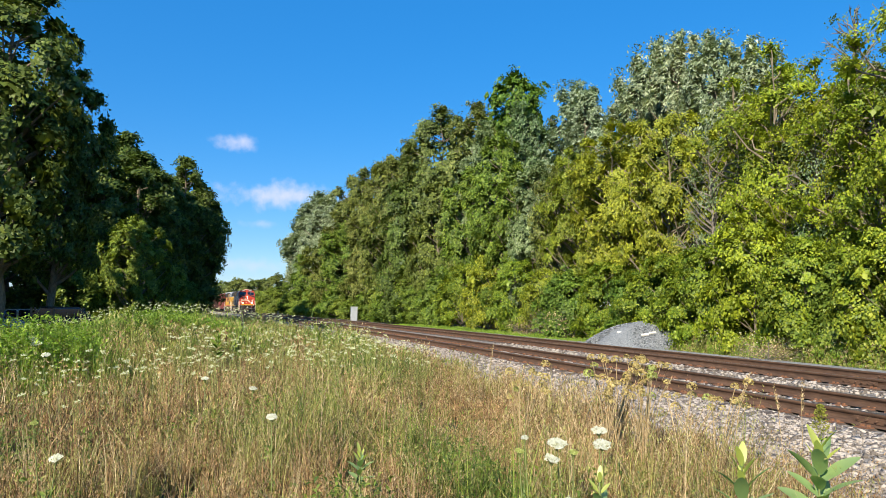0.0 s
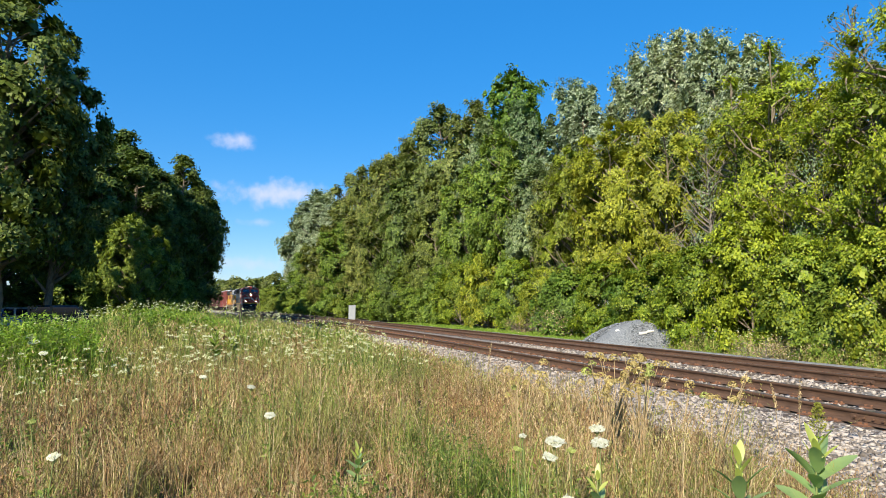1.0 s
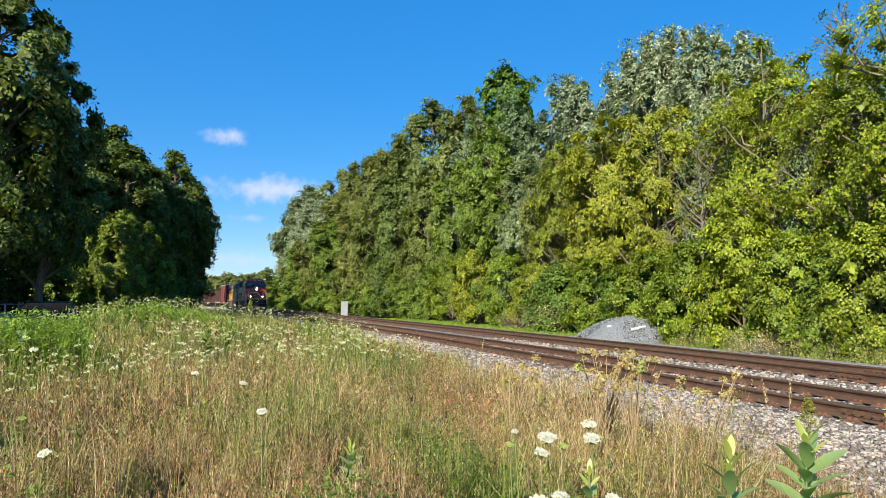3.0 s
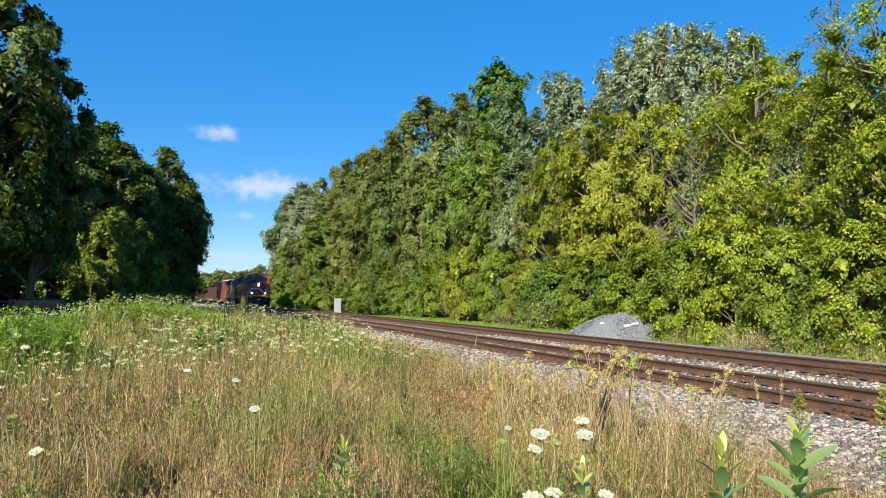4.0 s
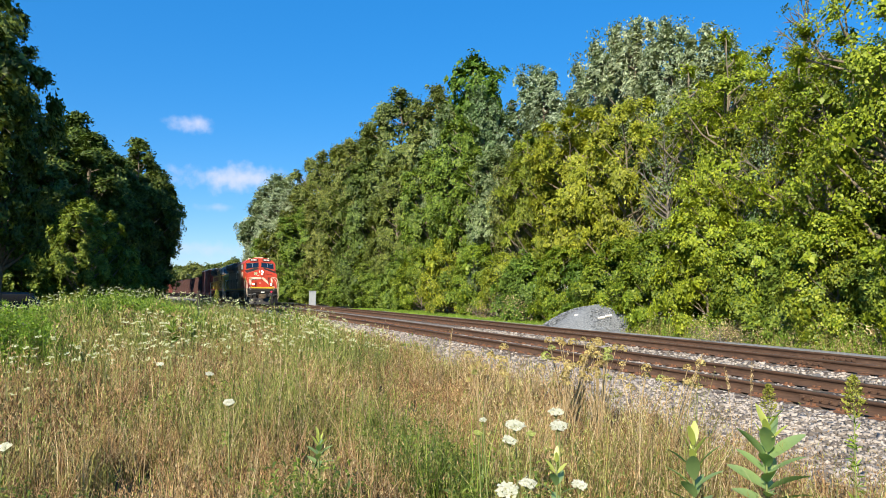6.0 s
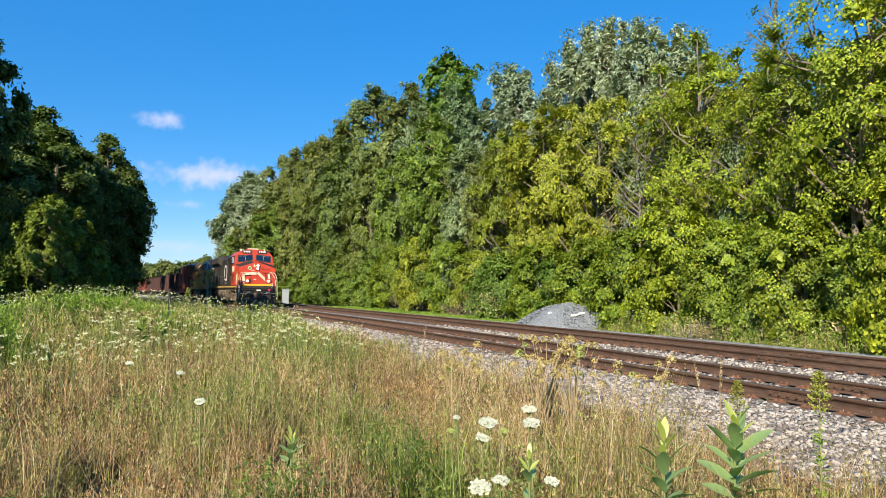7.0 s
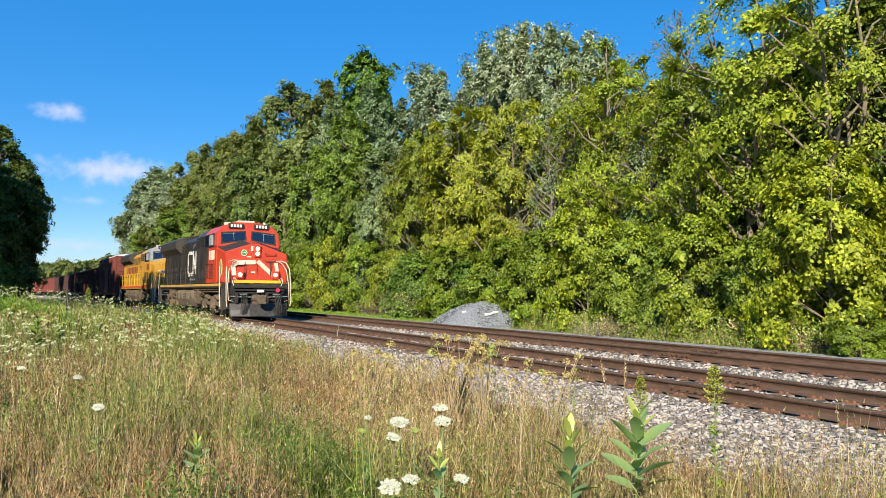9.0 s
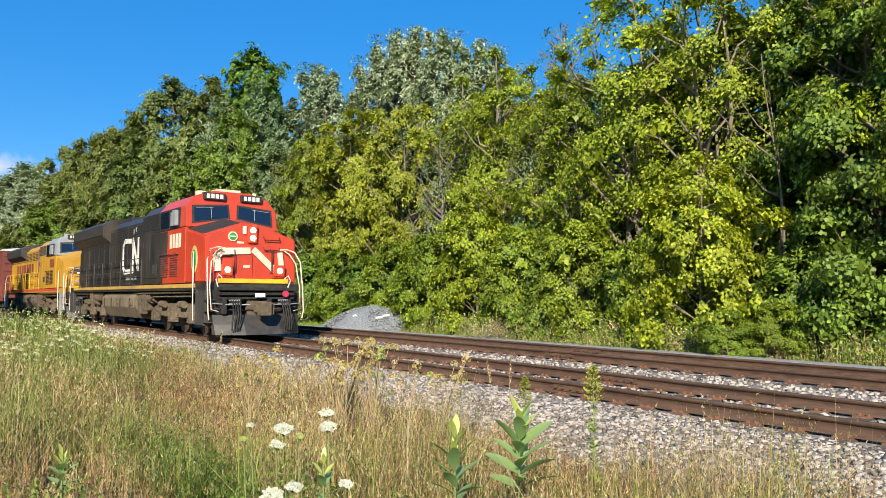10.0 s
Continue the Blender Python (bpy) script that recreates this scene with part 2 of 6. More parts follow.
M["safety"] = mat("yellow_stripe", (0.70, 0.42, 0.02), (0.78, 0.48, 0.03), 0.5, 6, 0.02, dirt=(0.35, 0.2, 0.05), dirt_amount=0.4)
M["dusty_stripe"] = mat("dusty_yellow_stripe", (0.42, 0.25, 0.04), (0.52, 0.32, 0.06), 0.7, 3, 0.02, dirt=(0.22, 0.14, 0.07), dirt_amount=0.8)
M["under"] = mat("dusty_running_gear", (0.070, 0.050, 0.032), (0.185, 0.135, 0.085), 0.9, 7, 0.3, big=0.3, dirt=(0.03, 0.025, 0.02), dirt_amount=0.5)
M["tank"] = mat("dusty_fuel_tank", (0.12, 0.088, 0.055), (0.21, 0.16, 0.10), 0.85, 4, 0.1, big=0.25, dirt=(0.06, 0.045, 0.03), dirt_amount=0.5, stretch=(1, 1, 0.4))
M["grime"] = mat("black_grime", (0.010, 0.009, 0.008), (0.035, 0.03, 0.027), 0.7, 8, 0.2)
M["plow"] = mat("worn_plow_steel", (0.028, 0.026, 0.025), (0.055, 0.050, 0.046), 0.6, 6, 0.15, dirt=(0.11, 0.085, 0.06), dirt_amount=0.25)
M["white"] = mat("white_paint", (0.70, 0.66, 0.60), (0.80, 0.78, 0.73), 0.5, 8, 0.03, dirt=(0.45, 0.36, 0.28), dirt_amount=0.4)
M["cream"] = mat("weathered_white_marking", (0.72, 0.58, 0.42), (0.80, 0.68, 0.54), 0.5, 8, 0.02, dirt=(0.55, 0.25, 0.14), dirt_amount=0.4)
M["wheel"] = mat("wheel_steel", (0.05, 0.04, 0.032), (0.12, 0.09, 0.07), 0.6, 8, 0.1, metal=0.4)
M["dull_lens"] = glass("unlit_lens", (0.35, 0.35, 0.33), 0.15)
M["glass"] = glass("cab_glass", (0.008, 0.014, 0.03), 0.05)
M["lamp"] = glow("headlight_lens", (1.0, 0.80, 0.50), 14.0)
M["ditch"] = glow("ditch_light_lens", (1.0, 0.74, 0.42), 14.0)
M["boxcar"] = mat("oxide_red_paint", (0.16, 0.032, 0.022), (0.23, 0.05, 0.035), 0.7, 4, 0.08, big=0.25, dirt=(0.06, 0.03, 0.025), dirt_amount=0.6, stretch=(1, 1, 0.3))
# red-brown darkened here to carry the trees' shade on the leading gondolas
M["shadecar"] = mat("shade_dark_brown_paint", (0.05, 0.02, 0.016), (0.10, 0.036, 0.028), 0.75, 4, 0.08, big=0.3, dirt=(0.025, 0.018, 0.016), dirt_amount=0.6, stretch=(1, 1, 0.3))
M["rosecar"] = mat("faded_pink_red_paint", (0.30, 0.075, 0.06), (0.38, 0.11, 0.09), 0.75, 4, 0.08, big=0.2, dirt=(0.12, 0.05, 0.04), dirt_amount=0.5, stretch=(1, 1, 0.3))
M["galv"] = mat("galvanised_roof", (0.55, 0.56, 0.58), (0.68, 0.69, 0.71), 0.5, 5, 0.05, dirt=(0.4, 0.38, 0.36), dirt_amount=0.3)
M["cabinet"] = mat("pale_grey_cabinet", (0.30, 0.32, 0.34), (0.36, 0.38, 0.40), 0.5, 4, 0.03, dirt=(0.4, 0.4, 0.38), dirt_amount=0.2)
M["post"] = mat("dark_post", (0.03, 0.022, 0.018), (0.07, 0.05, 0.04), 0.85, 14, 0.2)
M["carblue"] = mat("blue_car_paint", (0.05, 0.12, 0.30), (0.06, 0.14, 0.34), 0.25, 2, 0.0, big=0.05)
M["carblack"] = mat("black_car_paint", (0.012, 0.013, 0.016), (0.018, 0.019, 0.022), 0.2, 2, 0.0, big=0.05)
M["cargrey"] = mat("silver_car_paint", (0.30, 0.31, 0.33), (0.34, 0.35, 0.37), 0.25, 2, 0.0, big=0.05, metal=0.4)
M["rubber"] = mat("tyre_rubber", (0.015, 0.015, 0.015), (0.03, 0.03, 0.03), 0.9, 10, 0.1)
M["badge"] = mat("green_badge", (0.03, 0.22, 0.05), (0.05, 0.28, 0.07), 0.5, 6, 0.0)
M["gold"] = mat("faded_gold_crest", (0.48, 0.34, 0.10), (0.58, 0.44, 0.18), 0.5, 9, 0.0)
M["navy"] = mat("navy_marking", (0.03, 0.05, 0.16), (0.05, 0.07, 0.2), 0.5, 9, 0.0)
M["magenta"] = mat("red_glad_hand_cover", (0.45, 0.03, 0.07), (0.5, 0.04, 0.09), 0.5, 9, 0.0)


# ---------------------------------------------------------------- shape helpers
def mesh_np(name, verts, faces, smooth=False):
    """A mesh from arrays: verts (n, 3), faces (m, k) of one size."""
    verts, faces = np.asarray(verts, np.float32), np.asarray(faces, np.int32)
    me = bpy.data.meshes.new(name)
    me.vertices.add(len(verts))
    me.vertices.foreach_set("co", verts.ravel())
    k = faces.shape[1]
    me.loops.add(faces.size)
    me.loops.foreach_set("vertex_index", faces.ravel())
    me.polygons.add(len(faces))
    me.polygons.foreach_set("loop_start", np.arange(0, faces.size, k, dtype=np.int32))
    me.update(calc_edges=True)
    if smooth:
        me.polygons.foreach_set("use_smooth", np.ones(len(faces), bool))
    return me


def part(name, bm, material, parent=None, label="", at=None, smooth=False):
    me = bm
    if isinstance(bm, bmesh.types.BMesh):
        me = bpy.data.meshes.new(name)
        bm.to_mesh(me)
        bm.free()
    if smooth:
        for p in me.polygons:
            p.use_smooth = True
    me.materials.clear()
    me.materials.append(material)
    ob = new(name, me)
    if at is not None:
        ob.matrix_basis = at
    if parent is not None:
        ob.parent = parent
    if label:
        ob["label"] = label
    return ob


def box(bm, x0, x1, y0, y1, z0, z1, bevel=0.0):
    m = Matrix.LocRotScale(((x0 + x1) / 2, (y0 + y1) / 2, (z0 + z1) / 2), None, (abs(x1 - x0), abs(y1 - y0), abs(z1 - z0)))
    r = bmesh.ops.create_cube(bm, size=1, matrix=m)
    if bevel:
        edges = list({ed for v in r["verts"] for ed in v.link_edges})
        bmesh.ops.bevel(bm, geom=edges, offset=bevel, segments=2, affect="EDGES", profile=0.6)
    return bm


def boxes(*rows, bevel=0.0):
    bm = bmesh.new()
    for r in rows:
        box(bm, *r, bevel=bevel)
    return bm


def prism(bm, outline, axis, a0, a1, bevel=0.0):
    """A closed outline drawn out along an axis: for x the outline is (y, z), for y (x, z), for z (x, y)."""
    def put(p, d):
        return {"x": (d, p[0], p[1]), "y": (p[0], d, p[1]), "z": (p[0], p[1], d)}[axis]
    lo, hi = [bm.verts.new(put(p, a0)) for p in outline], [bm.verts.new(put(p, a1)) for p in outline]
    n = len(outline)
    faces = [bm.faces.new(lo[::-1]), bm.faces.new(hi)]
    for i in range(n):
        faces.append(bm.faces.new((lo[i], lo[(i + 1) % n], hi[(i + 1) % n], hi[i])))
    bmesh.ops.recalc_face_normals(bm, faces=faces)
    if bevel:
        edges = list({ed for f in faces for ed in f.edges})
        bmesh.ops.bevel(bm, geom=edges, offset=bevel, segments=2, affect="EDGES", profile=0.6)
    return bm


def loft(bm, rings):
    """Closed skin over rings of equal length, capped at both ends."""
    rows = [[bm.verts.new(p) for p in r] for r in rings]
    n = len(rows[0])
    faces = [bm.faces.new(rows[0][::-1]), bm.faces.new(rows[-1])]
    for a0, b0 in zip(rows, rows[1:]):
        for i in range(n):
            faces.append(bm.faces.new((a0[i], a0[(i + 1) % n], b0[(i + 1) % n], b0[i])))
    bmesh.ops.recalc_face_normals(bm, faces=faces)
    return bm


def tube_arrays(pts, radii, sides=6):
    """Verts and quads of a tapered tube along a polyline."""
    pts = np.asarray(pts, float)
    radii = np.broadcast_to(np.asarray(radii, float), (len(pts),))
    tang = np.gradient(pts, axis=0)
    tang /= np.linalg.norm(tang, axis=1)[:, None] + 1e-9
    ref = np.where(np.abs(tang[:, 2:3]) > 0.9, [[1.0, 0, 0]], [[0, 0, 1.0]])
    u = np.cross(tang, ref)
    u /= np.linalg.norm(u, axis=1)[:, None] + 1e-9
    w = np.cross(tang, u)
    ang = np.arange(sides) * 2 * np.pi / sides
    ring = u[:, None] * np.cos(ang)[None, :, None] + w[:, None] * np.sin(ang)[None, :, None]
    verts = (pts[:, None] + ring * radii[:, None, None]).reshape(-1, 3)
    faces = []
    for i in range(len(pts) - 1):
        for j in range(sides):
            k = (j + 1) % sides
            faces.append((i * sides + j, i * sides + k, (i + 1) * sides + k, (i + 1) * sides + j))
    return verts, np.array(faces, int)


def join_arrays(chunks):
    vs, fs, n = [], [], 0
    for v, f in chunks:
        vs.append(v)
        fs.append(np.asarray(f) + n)
        n += len(v)
    return np.concatenate(vs), np.concatenate(fs)


def tubes(name, paths, r, sides=6):
    return mesh_np(name, *join_arrays([tube_arrays(p, r, sides) for p in paths]), smooth=True)


def disc(bm, c, axis, r, depth, sides=20, r2=None):
    rot = {"x": Matrix.Rotation(radians(90), 4, "Y"), "y": Matrix.Rotation(radians(90), 4, "X"), "z": Matrix.Identity(4)}[axis]
    bmesh.ops.create_cone(bm, cap_ends=True, segments=sides, radius1=r, radius2=r if r2 is None else r2, depth=depth, matrix=Matrix.Translation(c) @ rot)
    return bm


def thing(name, label, category, group="", m=None):
    ob = new(name)
    ob.empty_display_size = 0.2
    if m is not None:
        ob.matrix_basis = m
    return tagged(ob, label, category, group)


def ease(v, a0, b0):
    q = np.clip((np.asarray(v, float) - a0) / (b0 - a0), 0, 1)
    return q * q * (3 - 2 * q)


# ---------------------------------------------------------------- the line of the railway
GAUGE, SPACING = 0.7525, 4.212


def line_x(y):
    """Where the near track's middle runs: straight by the camera, then a bend to the left, then straight."""
    y = np.maximum(np.asarray(y, float), 0)
    c = np.minimum(y, 120.0)
    d = np.minimum(y - c, 130.0)
    return 8.56 - 7.958e-4 * c ** 2 + 2.825e-6 * c ** 3 - 0.0690 * d - 3.0e-4 * d ** 2 - 0.147 * (y - c - d)


def ground_z(x, y):
    x, y = np.asarray(x, float), np.asarray(y, float)
    rise = 0.78 * np.exp(-((x + 2.6) / np.where(x < -2.6, 2.6, 5.2)) ** 2) * ease(y, 9, 23) * (1 - 0.8 * ease(y, 28, 40))
    dip = -0.06 * np.exp(-((x - 4.2) / 1.0) ** 2)
    return rise + dip * ease(y, -5, 3) + 0.05 * np.sin(x * 0.7 + 1) * np.sin(y * 0.43)


def build_ground():
    xs = np.unique(np.concatenate([np.linspace(-900, -60, 12), np.linspace(-60, -16, 12), np.linspace(-16, 26, 64), np.linspace(26, 80, 12), np.linspace(80, 900, 12)]))
    ys = np.unique(np.concatenate([np.linspace(-600, -30, 10), np.linspace(-30, 0, 8), np.linspace(0, 60, 70), np.linspace(60, 340, 40), np.linspace(340, 1500, 12)]))
    gx, gy = np.meshgrid(xs, ys)
    v = np.stack([gx, gy, ground_z(gx, gy) - 0.03], -1).reshape(-1, 3)
    n = len(xs)
    i = np.arange(len(ys) - 1)[:, None] * n + np.arange(n - 1)[None]
    f = np.stack([i, i + 1, i + n + 1, i + n], -1).reshape(-1, 4)
    tagged(part("ground", mesh_np("ground", v, f, True), M["soil"]), "uneven meadow soil under dry and green grass", "ground", kind="structure")


def sweep(profile, ys):
    """A profile of (offset from the near track's middle, height) drawn along the line."""
    ys = np.asarray(ys, float)
    slope = (line_x(ys + 0.5) - line_x(ys - 0.5))
    c = 1 / np.sqrt(1 + slope ** 2)
    v = []
    for u, z in profile:
        v.append(np.stack([line_x(ys) + u * c, ys - u * slope * c, np.full_like(ys, z)], -1))
    v = np.stack(v, 1)
    k = len(profile)
    i = np.arange(len(ys) - 1)[:, None] * k + np.arange(k - 1)[None]
    return v.reshape(-1, 3), np.stack([i, i + 1, i + k + 1, i + k], -1).reshape(-1, 4)


LINE_YS = np.concatenate([np.arange(-24, 0, 3.0), np.arange(0, 60, 1.5), np.arange(60, 340, 4.0)])


def build_trackbed():
    v, f = sweep([(-3.9, -0.12), (-3.3, 0.03), (-1.75, 0.235), (-1.3, 0.245), (5.5, 0.245), (6.0, 0.235), (7.2, 0.04), (7.6, -0.12)], LINE_YS)
    tagged(part("trackbed", mesh_np("trackbed", v, f), M["ballast"]), "crushed stone trackbed with sloping shoulders", "trackbed", kind="structure")
    v, f = sweep([(6.6, -0.10), (6.8, 0.15), (9.2, 0.13), (9.6, -0.10)], LINE_YS)
    tagged(part("gravel_strip", mesh_np("gravel_strip", v, f), M["gravel"]), "strip of fine grey gravel beside the far track", "gravel", kind="structure")


def rocks(n, xyz, size, rng, flat=0.75):
    """Angular stones: cubes with pushed corners, turned at random."""
    cube = np.array([[-1, -1, -1], [1, -1, -1], [1, 1, -1], [-1, 1, -1], [-1, -1, 1], [1, -1, 1], [1, 1, 1], [-1, 1, 1]], float) * 0.5
    q = np.array([[0, 3, 2, 1], [4, 5, 6, 7], [0, 1, 5, 4], [1, 2, 6, 5], [2, 3, 7, 6], [3, 0, 4, 7]])
    v = cube[None] * rng.uniform(0.55, 1.1, (n, 8, 1)) + rng.normal(0, 0.09, (n, 8, 3))
    v *= rng.uniform(0.6, 1.25, (n, 1, 3))
    th, ph = rng.uniform(0, 6.28, n), rng.uniform(-0.7, 0.7, n)
    c, s, c2, s2 = np.cos(th), np.sin(th), np.cos(ph), np.sin(ph)
    z0 = np.zeros(n)
    rz = np.stack([np.stack([c, -s, z0], -1), np.stack([s, c, z0], -1), np.stack([z0, z0, z0 + 1], -1)], 1)
    rx = np.stack([np.stack([z0 + 1, z0, z0], -1), np.stack([z0, c2, -s2], -1), np.stack([z0, s2, c2], -1)], 1)
    v = np.einsum("nij,nkj->nki", rz @ rx, v) * np.asarray(size).reshape(-1, 1, 1)
    v[:, :, 2] *= flat
    v += np.asarray(xyz)[:, None]
    f = (q[None] + 8 * np.arange(n)[:, None, None]).reshape(-1, 4)
    return v.reshape(-1, 3), f


def bed_height(u):
    return np.interp(u, [-3.9, -3.3, -1.75, -1.3, 5.5, 6.0, 7.2, 7.6], [-0.12, 0.03, 0.235, 0.245, 0.245, 0.235, 0.04, -0.12])


def build_stones():
    rng = np.random.default_rng(11)
    chunks = []
    for n, u0, u1, y0, y1, s0, s1 in ((17000, -3.7, -1.0, 1.5, 14, 0.03, 0.068), (6000, -3.6, -1.0, 14, 40, 0.045, 0.085), (4000, 1.1, 3.2, 3, 30, 0.045, 0.09),
                                      (2500, -0.6, 0.6, 3, 25, 0.045, 0.08), (3500, 5.0, 7.3, 4, 30, 0.045, 0.09), (1500, 3.6, 4.9, 4, 25, 0.045, 0.08)):
        u, y = rng.uniform(u0, u1, n), rng.uniform(y0, y1, n)
        size = rng.uniform(s0, s1, n)
        chunks.append(rocks(n, np.stack([line_x(y) + u, y, bed_height(u) + size * 0.12], -1), size, rng))
    ob = part("ballast_stones", mesh_np("ballast_stones", *join_arrays(chunks)), M["stone"])
    tagged(ob, "loose angular grey and tan ballast stones", "ballast", kind="stuff")


RAIL_SHAPE = [(-0.076, -0.172), (-0.076, -0.160), (-0.014, -0.140), (-0.010, -0.05), (-0.037, -0.038), (-0.037, -0.010), (-0.030, 0.0),
              (0.030, 0.0), (0.037, -0.010), (0.037, -0.038), (0.010, -0.05), (0.014, -0.140), (0.076, -0.160), (0.076, -0.172)]


def build_track(name, off, label):
    tr = tagged(new(name), label, "railway track", "tracks of the line", "structure")
    for side in (-GAUGE, GAUGE):
        v, f = sweep([(off + side + u, RAIL + z) for u, z in RAIL_SHAPE], LINE_YS)
        me = mesh_np("rail", v, f)
        r = part("rail", me, M["rust"], tr)
        me.materials.append(M["railhead"])
        k = len(RAIL_SHAPE) - 1
        idx = np.zeros(len(me.polygons), np.int32)
        idx[6::k] = 1
        me.polygons.foreach_set("material_index", idx)
    # bolted joint bars, one pair a rail length
    bar = bmesh.new()
    for sx in (-1, 1):
        box(bar, sx * 0.016, sx * 0.034, -0.45, 0.45, -0.135, -0.055)
        for k in range(6):
            disc(bar, (sx * 0.045, -0.375 + 0.15 * k, -0.095), "x", 0.017, 0.03, 6)
    bar_me = bpy.data.meshes.new("joint_bar")
    bar.to_mesh(bar_me)
    bar.free()
    for y in (7.6 if off < 1 else 12.2, 26.0 if off < 1 else 32.0):
        for side in (-GAUGE, GAUGE):
            part("joint_bar", bar_me, M["rust"], tr, at=pose(float(line_x(y)) + off + side, y + (0.6 if side > 0 else 0), RAIL))
    # ties with their plates and spikes
    rng = np.random.default_rng(5 + int(off))
    tie = boxes((-1.3, 1.3, -0.115, 0.115, -0.36, -0.183), bevel=0.012)
    tie_me = bpy.data.meshes.new("tie")
    tie.to_mesh(tie_me)
    tie.free()
    plates = bmesh.new()
    for side in (-GAUGE, GAUGE):
        box(plates, side - 0.19, side + 0.19, -0.095, 0.095, -0.186, -0.168)
        for sx in (-0.10, 0.10):
            for sy in (-0.05, 0.05):
                box(plates, side + sx - 0.016, side + sx + 0.016, sy - 0.016, sy + 0.016, -0.175, -0.140)
    pl_me = bpy.data.meshes.new("tie_plates")
    plates.to_mesh(pl_me)
    plates.free()
    far = bmesh.new()
    y = -4.0
    while y < 150:
        s = float(line_x(y + 0.5) - line_x(y - 0.5))
        m = pose(float(line_x(y)) + off + rng.normal(0, 0.03), y, RAIL + rng.normal(0, 0.004), 0, 0, -math.degrees(math.atan(s)) + rng.normal(0, 0.8))
        if y < 62:
            t = part("tie", tie_me, M["tie"], tr, at=m)
            part("tie_plates", pl_me, M["plate"], t)
        else:
            bmesh.ops.create_cube(far, size=1, matrix=m @ Matrix.LocRotScale((0, 0, -0.27), None, (2.6, 0.23, 0.17)))
        y += 0.5 + rng.normal(0, 0.02)
    tagged(part("tie_rows", far, M["tie"], tr), kind="stuff")


# ---------------------------------------------------------------- plants
def unit(v):
    return v / (np.linalg.norm(v, axis=-1, keepdims=True) + 1e-9)


def leaves(centres, aim, size, rng, narrow=0.5, droop=0.25):
    """Folded leaf blades: four corners each, base, two sides, tip. They grow along aim."""
    n = len(centres)
    d = unit(aim + rng.normal(0, 0.55, (n, 3)))
    s = unit(np.cross(d, rng.normal(0, 1, (n, 3))))
    return leaf_quads(centres, d, s, size, rng, narrow, droop)


def facing_leaves(centres, normal, size, rng, narrow=0.6, droop=0.2, spiky=False):
    """Leaf blades whose upper sides face along normal, more or less."""
    n = len(centres)
    up = unit(normal + rng.normal(0, 0.36, (n, 3)))
    d = unit(np.cross(up, rng.normal(0, 1, (n, 3))))
    if spiky:
        return leaf_tris(centres, d, np.cross(d, up), size, rng, narrow)
    return leaf_quads(centres, d, np.cross(d, up), size, rng, narrow, droop)


def leaf_tris(centres, d, s, size, rng, narrow):
    """Small pointed leaves of one face each."""
    n = len(centres)
    L = (np.asarray(size) * rng.uniform(0.65, 1.35, n))[:, None]
    w = L * narrow * 0.62
    base = centres - d * L * 0.42
    v = np.stack([base + s * w, centres + d * L * 0.58, base - s * w], 1).reshape(-1, 3)
    return v, np.arange(3 * n).reshape(-1, 3)


def leaf_quads(centres, d, s, size, rng, narrow, droop):
    n = len(centres)
    up = np.cross(s, d)
    L = (np.asarray(size) * rng.uniform(0.6, 1.3, n))[:, None]
    w = L * narrow * 0.5
    base = centres - d * L * 0.5
    tip = centres + d * L * 0.5 - np.array([0, 0, 1.0]) * L * droop * 0.5
    mid = centres + up * L * 0.10
    v = np.stack([base, mid + s * w, tip, mid - s * w], 1).reshape(-1, 3)
    return v, np.arange(4 * n).reshape(-1, 4)


